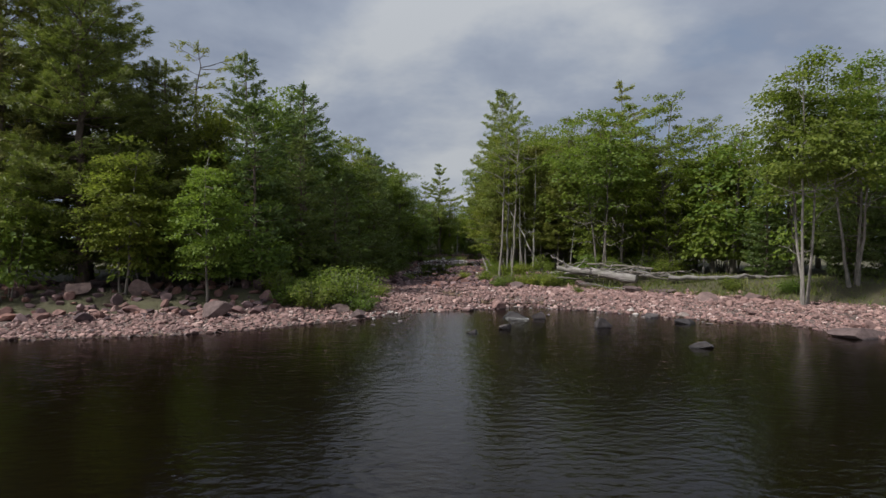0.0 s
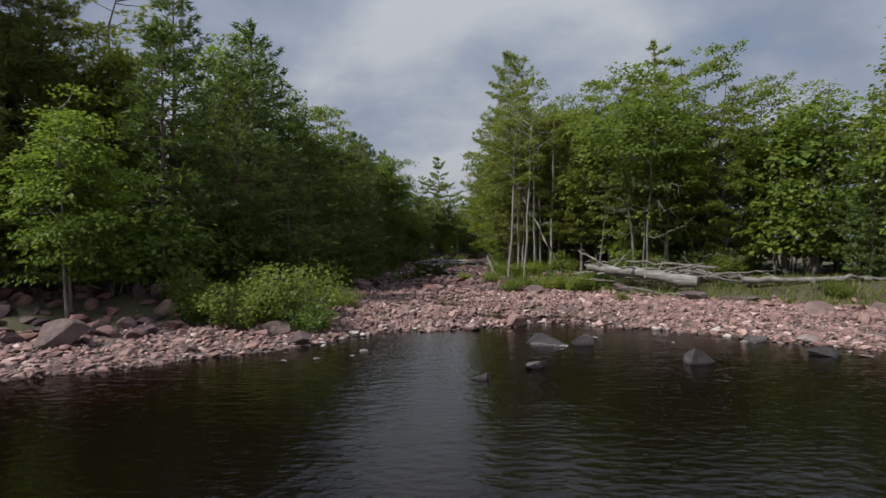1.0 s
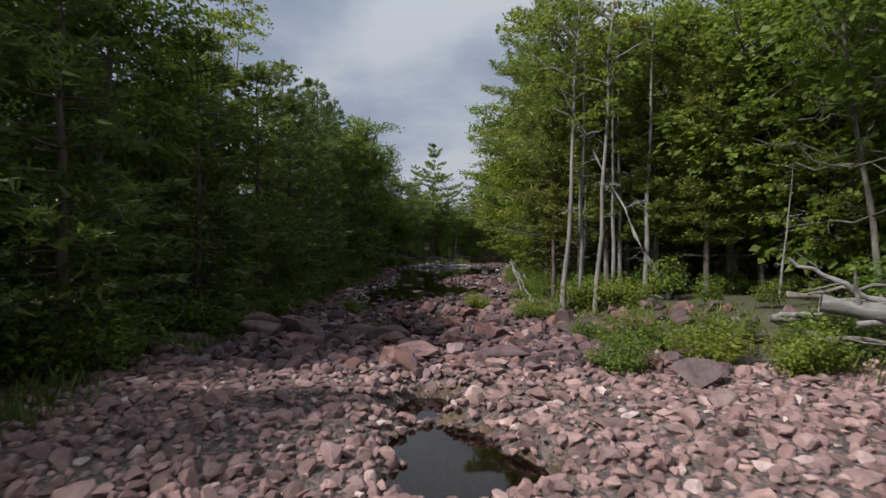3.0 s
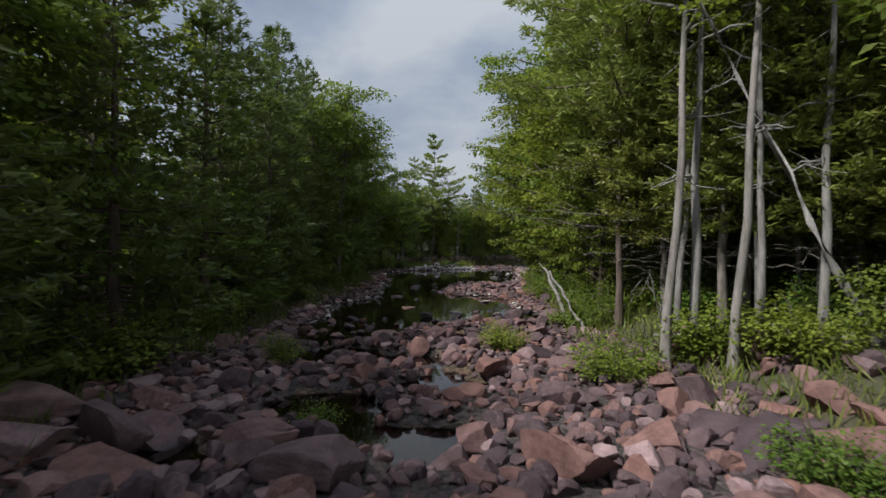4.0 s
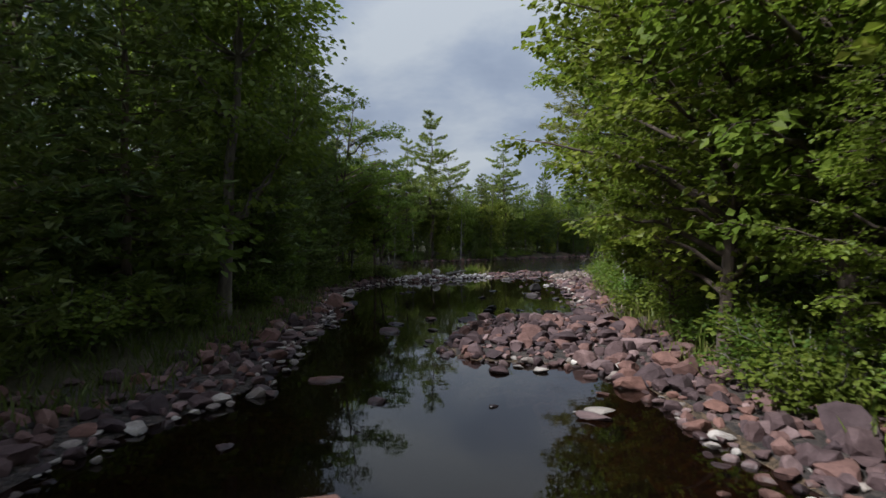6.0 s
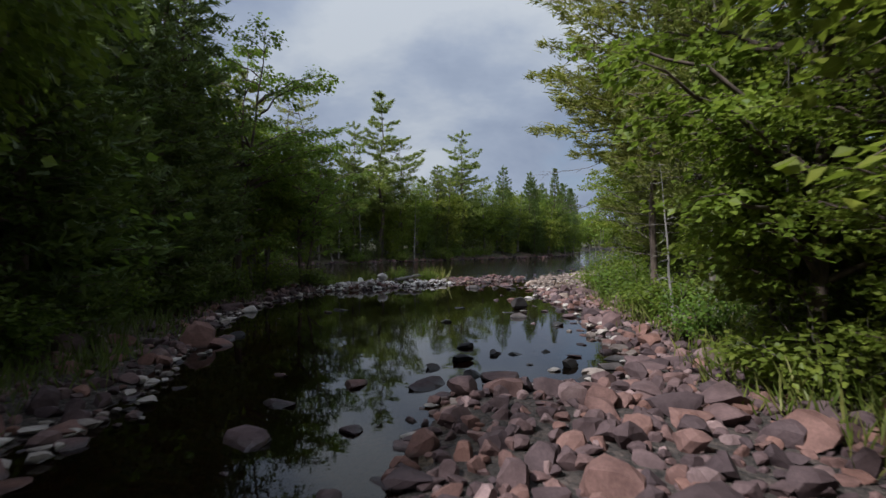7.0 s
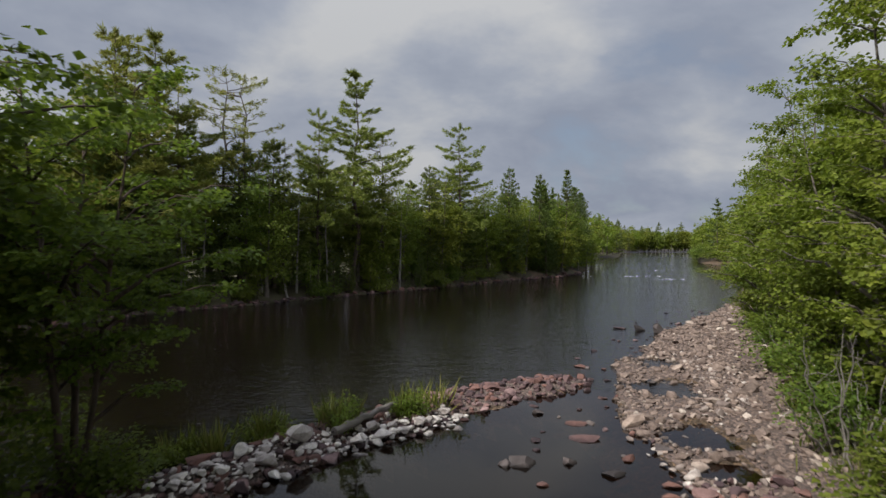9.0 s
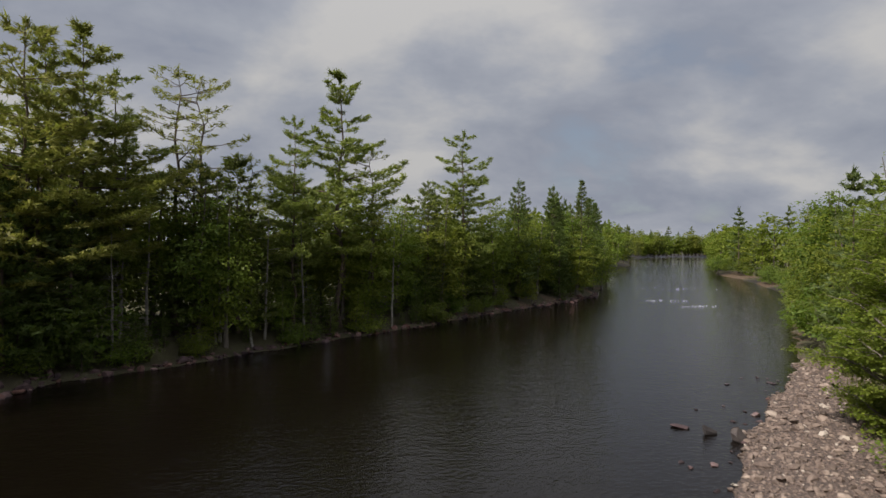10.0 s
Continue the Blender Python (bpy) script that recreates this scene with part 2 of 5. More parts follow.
M_SHALLOW = ground_material("shallow_bed", (0.10, 0.068, 0.040), (0.17, 0.118, 0.072), (0.085, 0.060, 0.038), 5.0, 0.05, 0.07)
# wet mud painted near black, standing in for light lost in deep water
M_BED = ground_material("wet_bed_depth_shade", (0.014, 0.010, 0.006), (0.028, 0.019, 0.011), (0.014, 0.010, 0.0065), 4.0, 0.04)
M_POND = water_material("pond_water", 0.015, 4.6, (1, 1.7, 1), 0.45, 0.0)
M_CREEK = water_material("creek_water", 0.0011, 2.6, (1, 1.6, 1), 0.50, 0.0)
M_RIVER = water_material("river_water", 0.026, 4.4, (1, 1.6, 1), 0.12, 0.02)


# ---------------------------------------------------------------- mesh tools
class Buf:
    """Gathers vertices and faces of one mesh."""

    def __init__(self):
        self.v, self.f, self.n = [], [], 0

    def add(self, verts, faces):
        verts = np.asarray(verts, float)
        self.v.append(verts)
        self.f.append(np.asarray(faces, int) + self.n)
        self.n += len(verts)

    def mesh(self, name, material, smooth=False):
        me = bpy.data.meshes.new(name)
        if self.v:
            faces = [q for block in self.f for q in block.tolist()]
            me.from_pydata(np.concatenate(self.v).tolist(), [], faces)
            if smooth:
                me.polygons.foreach_set("use_smooth", np.ones(len(faces), bool))
            me.update()
        me.materials.append(material)
        return me


def part(name, buf, material, parent, label="", smooth=False):
    ob = new(name, buf.mesh(name, material, smooth))
    ob.parent = parent
    if label:
        ob["label"] = label
    if name in ("branchwood", "stemwood"):
        ob["kind"] = "stuff"
    return ob


def tube(buf, pts, radii, sides=6):
    """A tapering round limb along a line of points."""
    pts = np.asarray(pts, float)
    radii = np.asarray(radii, float)
    d = np.gradient(pts, axis=0)
    d /= np.linalg.norm(d, axis=1)[:, None] + 1e-9
    ref = np.where(np.abs(d[:, 2:3]) > 0.9, [[1.0, 0, 0]], [[0, 0, 1.0]])
    a = np.cross(d, ref)
    a /= np.linalg.norm(a, axis=1)[:, None] + 1e-9
    b = np.cross(d, a)
    ang = np.arange(sides) * 2 * np.pi / sides
    ring = pts[:, None] + radii[:, None, None] * (np.cos(ang)[None, :, None] * a[:, None] + np.sin(ang)[None, :, None] * b[:, None])
    k, faces = len(pts), []
    for i in range(k - 1):
        for j in range(sides):
            n = (j + 1) % sides
            faces.append((i * sides + j, i * sides + n, (i + 1) * sides + n, (i + 1) * sides + j))
    buf.add(ring.reshape(-1, 3), faces)


def blades(buf, base, along, width_dir, length, width, cup=0.12):
    """Diamond leaves: base points, unit directions, unit widths, and arrays of lengths and widths."""
    n = len(base)
    if not n:
        return
    length, width = np.broadcast_to(length, n)[:, None], np.broadcast_to(width, n)[:, None]
    nrm = np.cross(along, width_dir)
    mid = base + along * length * 0.45 - nrm * length * cup
    v = np.stack([base, mid + width_dir * width / 2, base + along * length, mid - width_dir * width / 2], 1).reshape(-1, 3)
    i = np.arange(n)[:, None] * 4
    buf.add(v, i + np.array([[0, 1, 2, 3]]))


def needles_of(buf, base, along, width_dir, length, width):
    """Narrow pointed needle sheaves, one triangle each."""
    n = len(base)
    ln, wd = length[:, None], width[:, None]
    v = np.stack([base - width_dir * wd / 2, base + width_dir * wd / 2, base + along * ln], 1).reshape(-1, 3)
    buf.add(v, np.arange(n)[:, None] * 3 + np.array([[0, 1, 2]]))


def unit(a):
    return a / (np.linalg.norm(a, axis=-1, keepdims=True) + 1e-9)


def leaf_spray(buf, rng, centres, outward, per, spread, flat, size):
    """Leaves in flattened clumps round centres, tipped outwards and down."""
    n = len(centres) * per
    c = np.repeat(centres, per, 0)
    o = np.repeat(outward, per, 0)
    off = rng.normal(0, 1, (n, 3)).clip(-1.7, 1.7) * np.array([spread, spread, flat])
    off[:, 2] -= 0.22 * np.linalg.norm(off[:, :2], axis=1)
    along = unit((o * 0.6 + unit(off) * 0.7 + rng.normal(0, 0.5, (n, 3))) * [1, 1, 0.7] + [0, 0, -0.28])
    side = unit(np.cross(along, unit(rng.normal(0, 0.42, (n, 3)) + o * 0.6 + [0, 0, 0.9])))
    ln = size * rng.uniform(0.65, 1.25, n)
    blades(buf, c + off, along, side, ln, ln * rng.uniform(0.65, 0.95, n))


def bend(rng, a, b, k, sag=0.0, wob=0.06):
    """k points from a to b, bowed and wobbling."""
    t = np.linspace(0, 1, k)[:, None]
    p = np.asarray(a) * (1 - t) + np.asarray(b) * t
    ln = np.linalg.norm(np.asarray(b) - np.asarray(a))
    p[1:-1] += rng.normal(0, wob * ln, (k - 2, 3)) * 0.6
    p[:, 2] += sag * ln * (t[:, 0] * (1 - t[:, 0])) * 4
    return p


# ---------------------------------------------------------------- kinds of tree
def broadleaf(name, seed, h, base, rad, clumps, per, leaf, stems=1, bark=None, foliage=None, thick=0.13, label="", bare=0):
    """A broad-leaved tree: trunk or several stems, limbs, and a crown of leaf clumps with gaps."""
    rng = np.random.default_rng(seed)
    top = new(name)
    wood, limbs, leaves = [], Buf(), Buf()
    heads = []
    for s in range(stems):
        ang = rng.uniform(0, 6.28) if stems == 1 else s * 6.28 / stems + rng.uniform(-0.5, 0.5)
        out = np.array([np.cos(ang), np.sin(ang), 0])
        spread = 0.06 * h if stems == 1 else rad * rng.uniform(0.25, 0.55)
        foot = out * (0.0 if stems == 1 else 0.16 * rng.uniform(0.6, 1.3))
        tip = foot + out * spread + [0, 0, h * rng.uniform(0.8, 0.93)]
        line = bend(rng, foot - [0, 0, 0.25], tip, 9, 0.0, 0.009)
        r = thick * (1.0 if stems == 1 else rng.uniform(0.5, 0.8)) * np.linspace(1, 0.12, 9) ** 0.9
        r[0] *= 1.5
        b = Buf()
        tube(b, line[::2] if leaf > 0.15 else line, r[::2] if leaf > 0.15 else r, 5 if leaf > 0.15 else 8)
        wood.append(b)
        heads.append((line, r))
    zc, rz = (base + h) / 2, (h - base) / 2
    pts = []
    while len(pts) < clumps:
        q = unit(rng.normal(0, 1, 3)) * rng.uniform(0.15, 1.0) ** 0.45
        lump = 0.78 + 0.34 * noise.noise(Vector(q * 1.9) + Vector((seed * 3.7, 0, 0))) * 1.6
        q = q * lump
        taper = 1.0 - 0.35 * max(0.0, q[2])
        pts.append((q[0] * rad * taper, q[1] * rad * taper, zc + q[2] * rz))
    pts = np.array(pts)
    pts[:, :2] += heads[0][0][5][:2] * 0.6 if stems == 1 else 0
    order = rng.permutation(len(pts))
    main, ends = [], []
    far = leaf > 0.15
    for i in order[: 6 if far else max(10, clumps // 5)]:
        p = pts[i]
        line, r = heads[rng.integers(len(heads))]
        az = np.clip(p[2] - np.linalg.norm(p[:2]) * rng.uniform(0.5, 0.9), base * 0.8, h * 0.85)
        k = int(np.argmin(np.abs(line[:, 2] - az)))
        curve = bend(rng, line[k], p, 6, -0.06, 0.05)
        tube(limbs, curve[::2] if far else curve, np.linspace(max(0.012, r[k] * 0.5), 0.008, 3 if far else 6), 3 if far else 5)
        main.append(curve)
    joints = np.concatenate(main)
    for i in order[max(10, clumps // 5):]:
        if far:
            break
        p = pts[i]
        k = np.argmin(np.linalg.norm(joints - p, axis=1) + 0.8 * np.maximum(0, joints[:, 2] - p[2]))
        tube(limbs, bend(rng, joints[k], p, 3, 0.0, 0.06), np.linspace(0.014, 0.005, 3), 3)
    for k in range(bare):
        line, r = heads[k % len(heads)]
        j = rng.integers(2, 5)
        ang = rng.uniform(0, 6.28)
        e = line[j] + np.array([np.cos(ang), np.sin(ang), rng.uniform(-0.2, 0.35)]) * rad * rng.uniform(0.4, 0.8)
        c = bend(rng, line[j], e, 6, 0.0, 0.07)
        tube(limbs, c, np.linspace(0.02, 0.005, 6), 4)
        for q in range(3):
            tube(limbs, bend(rng, c[2 + q], c[2 + q] + rng.normal(0, 0.35, 3), 3), [0.008, 0.006, 0.003], 3)
    centre = np.array([0, 0, zc])
    outward = unit((pts - centre) * [1, 1, 0.6])
    leaf_spray(leaves, rng, pts, outward, per, 0.10 * rad + 0.13 if far else min(0.36, 0.10 * rad + 0.14), 0.030 * rad + 0.05 if far else 0.02 * rad + 0.03, leaf)
    for b in wood:
        part("trunk", b, bark, top, smooth=True)
    part("branchwood", limbs, bark, top, smooth=True)
    part("crown", leaves, foliage, top)
    return tagged(top, label, "tree")


def layered(name, seed, h, base, rad, limbs_n, per, leaf, bark, foliage, thick, label="", stems=1, toward=None, wide_at=0.35, gap=0.30):
    """A maple or alder with open tiers: long level limbs, side twigs, and flat plates of leaves with gaps between."""
    rng = np.random.default_rng(seed)
    top = new(name)
    limbs, leaves, heads = Buf(), Buf(), []
    for s in range(stems):
        ang = s * 6.28 / stems + rng.uniform(-0.5, 0.5)
        out = np.array([np.cos(ang), np.sin(ang), 0])
        foot = out * (0 if stems == 1 else 0.15)
        line = bend(rng, foot - [0, 0, 0.25], foot + out * (0.05 * h if stems == 1 else rad * 0.35) + [0, 0, h * 0.96], 10, 0.0, 0.006)
        r = thick * (1 if stems == 1 else rng.uniform(0.6, 0.9)) * np.linspace(1, 0.08, 10) ** 0.9
        r[0] *= 1.4
        b = Buf()
        tube(b, line, r, 8)
        part("trunk", b, bark, top, smooth=True)
        heads.append((line, r))
    base_pts, along, size = [], [], []
    for i in range(limbs_n):
        t = (i + rng.uniform(0.1, 0.9)) / limbs_n
        line, r = heads[i % stems]
        ang = i * 2.4 + rng.normal(0, 0.35)
        full = np.clip(t / wide_at, 0.45, 1) if t < wide_at else 1 - 0.80 * ((t - wide_at) / (1 - wide_at)) ** 1.5
        reach = rad * full * rng.uniform(0.62, 1.08)
        if toward is not None:
            reach *= 1 + 0.28 * np.cos(ang - radians(toward))
        d = np.array([np.cos(ang), np.sin(ang), 0.0])
        z_tip = base + (h - base) * np.clip(t + rng.normal(0, 0.05), 0, 1)
        z0 = np.clip(z_tip - reach * rng.uniform(0.25, 0.5), 0.5 * base + 0.15, h * 0.93)
        a = np.array([np.interp(z0, line[:, 2], line[:, k]) for k in range(3)])
        e = np.array([a[0], a[1], z_tip]) + d * reach
        c = bend(rng, a, e, 7, 0.10, 0.03)
        tube(limbs, c, np.linspace(max(0.014, 0.011 * reach + 0.35 * thick * (1 - t)), 0.005, 7), 5)
        side = np.array([-d[1], d[0], 0])
        m = max(4, int(reach / 0.26))
        for q in range(m + 1):
            f = 0.28 + 0.72 * q / m
            p = np.array([np.interp(f, np.linspace(0, 1, 7), c[:, k]) for k in range(3)])
            sgn = 1 if q % 2 else -1
            sp = ((1.1 - f) * reach * 0.45 + 0.16) * rng.uniform(0.7, 1.15) if q < m else 0.25
            w = unit(side * sgn * (1 if q < m else 0) + d * rng.uniform(0.5, 0.9) + [0, 0, rng.normal(0.0, 0.26)])
            if rng.random() < gap * 0.5:
                continue
            tip = p + w * sp - [0, 0, 0.05 * sp]
            tube(limbs, [p, (p + tip) / 2 + [0, 0, 0.03 * sp], tip], [0.007, 0.005, 0.003], 3)
            n = max(5, int(per * (0.4 + sp)))
            g = rng.uniform(0.15, 1.08, n)[:, None]
            flat = rng.normal(0, 1, (n, 2)).clip(-1.8, 1.8) * 0.105
            base_pts.append(p * (1 - g) + tip * g + np.column_stack([flat, rng.normal(-0.03, 0.06, n)]))
            az = np.arctan2(w[1], w[0]) + rng.normal(0, 0.9, n)
            along.append(np.column_stack([np.cos(az), np.sin(az), rng.normal(-0.36, 0.38, n)]))
            size.append(leaf * rng.uniform(0.65, 1.2, n))
    at, along, ln = np.concatenate(base_pts), unit(np.concatenate(along)), np.concatenate(size)
    flip = unit(np.cross(along, unit(rng.normal(0, 0.48, (len(at), 3)) + [0, 0, 1.0])))
    blades(leaves, at, along, flip, ln, ln * rng.uniform(0.7, 0.95, len(at)))
    part("branchwood", limbs, bark, top, smooth=True)
    part("crown", leaves, foliage, top)
    return tagged(top, label, "tree")


def conifer(name, seed, h, base, rad, whorl, per, tuft, needles, foliage, thick, droop=0.0, shape=0.8, rough=0.25, clump=0.0, label="", width=0.16, fat=0.2, bark=None, dead=0):
    """A needle tree: straight trunk, whorls of level boughs with side twigs and needle tufts."""
    rng = np.random.default_rng(seed)
    top = new(name)
    wood, limbs, leaves = Buf(), Buf(), Buf()
    line = bend(rng, (0, 0, -0.25), (0, 0, h), 12, 0.0, 0.004 if clump == 0 else 0.011)
    r = thick * np.linspace(1, 0.07, 12)
    r[0] *= 1.4
    tube(wood, line if width < 0.3 else line[::3], r if width < 0.3 else r[::3], 8 if width < 0.3 else 5)
    cen, dirs = [], []
    z = base
    while z < h - 0.15:
        t = (z - base) / (h - base)
        reach = rad * ((1 - t) ** shape * 0.95 + 0.05) * (1 if t > 0.12 else 0.55 + t * 3.5)
        n = max(3, int(rng.integers(per - 1, per + 2)))
        a0 = rng.uniform(0, 6.28)
        for k in range(n):
            if rng.random() < rough * 0.6:
                continue
            ang = a0 + k * 6.28 / n + rng.uniform(-0.35, 0.35)
            ln = reach * rng.uniform(1 - rough * 1.6, 1 + rough * 0.7)
            d = np.array([np.cos(ang), np.sin(ang), 0.0])
            rise = 0.30 * t + 0.12 - droop * (1 - t)
            zz = z + rng.uniform(-0.12, 0.12)
            a = np.array([np.interp(zz, line[:, 2], line[:, 0]), np.interp(zz, line[:, 2], line[:, 1]), zz])
            e = a + d * ln + [0, 0, ln * rise]
            c = bend(rng, a, e, 6, -0.05, 0.025)
            tube(limbs, c[::2] if width > 0.3 else c, np.linspace(0.012 + 0.012 * ln, 0.004, 3 if width > 0.3 else 6), 3)
            side = np.array([-d[1], d[0], 0])
            m = max(3, int(ln / width))
            for q in range(m):
                f = 0.22 + 0.78 * (q + rng.uniform(0.2, 0.8)) / m
                if clump and f < clump:
                    continue
                p = c[0] * 0 + np.array([np.interp(f, np.linspace(0, 1, 6), c[:, i]) for i in range(3)])
                sp = (1.05 - f) * ln * 0.42 + 0.06
                sgn = 1 if q % 2 else -1
                offs = (0.35, 1.0) if sp > 0.35 else (0.7,)
                for w in offs:
                    cen.append(p + side * sgn * sp * w * rng.uniform(0.7, 1.1) + d * sp * 0.45 * w + [0, 0, rng.normal(0, 0.04)])
                    dirs.append(unit(d * 0.9 + side * sgn * 0.75 + [0, 0, 0.12]))
            cen.append(c[-1]); dirs.append(unit(d + [0, 0, 0.2]))
        z += whorl * rng.uniform(0.75, 1.25)
    for k in range(5):
        cen.append(np.array([0, 0, h - 0.12 * k])); dirs.append(unit(np.array([rng.normal(0, .5), rng.normal(0, .5), 1.0])))
    cen, dirs = np.array(cen), np.array(dirs)
    n = len(cen) * needles
    along = unit(np.repeat(dirs, needles, 0) + rng.normal(0, 0.55, (n, 3)) + [0, 0, 0.12])
    side = unit(np.cross(along, rng.normal(0, 1, (n, 3))))
    ln = tuft * rng.uniform(0.6, 1.2, n)
    needles_of(leaves, np.repeat(cen, needles, 0) + rng.normal(0, 0.06, (n, 3)) - along * ln[:, None] * 0.35, along, side, ln, ln * fat)
    for k in range(dead):
        z0 = rng.uniform(0.9, base + 1.0)
        ang, ln = rng.uniform(0, 6.28), rad * rng.uniform(0.5, 1.0)
        d = np.array([np.cos(ang), np.sin(ang), rng.uniform(-0.25, 0.2)])
        limb = Buf()
        c = bend(rng, (0, 0, z0), np.array([0, 0, z0]) + d * ln, 7, 0.04, 0.04)
        tube(limb, c, np.linspace(0.011, 0.003, 7), 4)
        for q in range(7):
            j = 1 + q % 5
            s = np.array([-d[1], d[0], 0]) * (1 if q % 2 else -1)
            tube(limb, bend(rng, c[j], c[j] + (s * 0.6 + d * 0.7) * ln * rng.uniform(0.12, 0.3) + rng.normal(0, 0.06, 3), 4, 0.0, 0.06), [0.006, 0.005, 0.004, 0.002], 3)
        part("dead_branch", limb, M_BARK, top, "bare grey dead branch", smooth=True)
    part("trunk", wood, bark or M_BARK_PINE, top, smooth=True)
    if width < 0.3:
        part("branchwood", limbs, bark or M_BARK_PINE, top, smooth=True)
    part("crown", leaves, foliage, top)
    return tagged(top, label, "tree")


def snag(name, seed, h, label, lean=0.0, twigs=14, reach=0.9, thick=0.09):
    """A dead tree, bare and bleached."""
    rng = np.random.default_rng(seed)
    top = new(name)
    wood = Buf()
    line = bend(rng, (0, 0, -0.25), (lean * h, 0, h), 10, 0.0, 0.006)
    r = thick * np.linspace(1, 0.12, 10)
    tube(wood, line, r, 8)
    for k in range(twigs):
        j = rng.integers(2, 9)
        limb = Buf()
        ang = rng.uniform(0, 6.28)
        e = line[j] + np.array([np.cos(ang), np.sin(ang), rng.uniform(-0.25, 0.5)]) * reach * rng.uniform(0.4, 1.1)
        c = bend(rng, line[j], e, 5, 0.02, 0.07)
        tube(limb, c, np.linspace(0.022, 0.005, 5) * h / 7, 4)
        for q in range(3):
            tube(limb, bend(rng, c[1 + q], c[1 + q] + rng.normal(0, 0.28, 3), 3), [0.008, 0.006, 0.003], 3)
        part("branch", limb, M_DEADWOOD, top, smooth=True)
    part("trunk", wood, M_DEADWOOD, top, smooth=True)
    return tagged(top, label, "dead tree")


def shrub(name, seed, h, rad, stems, per, leaf, foliage, label, dead=0):
    """A many-stemmed bush, leafy to the ground."""
    rng = np.random.default_rng(seed)
    top = new(name)
    limbs, leaves = Buf(), Buf()
    pts = []
    for k in range(stems):
        ang, rr = rng.uniform(0, 6.28), rad * rng.uniform(0.15, 1.0) ** 0.6
        tip = np.array([np.cos(ang) * rr, np.sin(ang) * rr, h * rng.uniform(0.45, 1.0) * (1 - 0.35 * rr / rad)])
        c = bend(rng, (tip[0] * 0.15, tip[1] * 0.15, -0.12), tip, 6, 0.05, 0.05)
        tube(limbs, c, np.linspace(0.016, 0.004, 6), 4)
        pts += [c[2], c[3], c[4], c[5]] if k >= dead else []
    pts = np.array(pts)
    leaf_spray(leaves, rng, pts, unit(pts * [1, 1, 0.4]), per, 0.14, 0.08, leaf)
    part("stemwood", limbs, M_DEADWOOD if dead else M_BARK, top, smooth=True)
    part("leaves", leaves, foliage, top)
    return tagged(top, label, "bush")


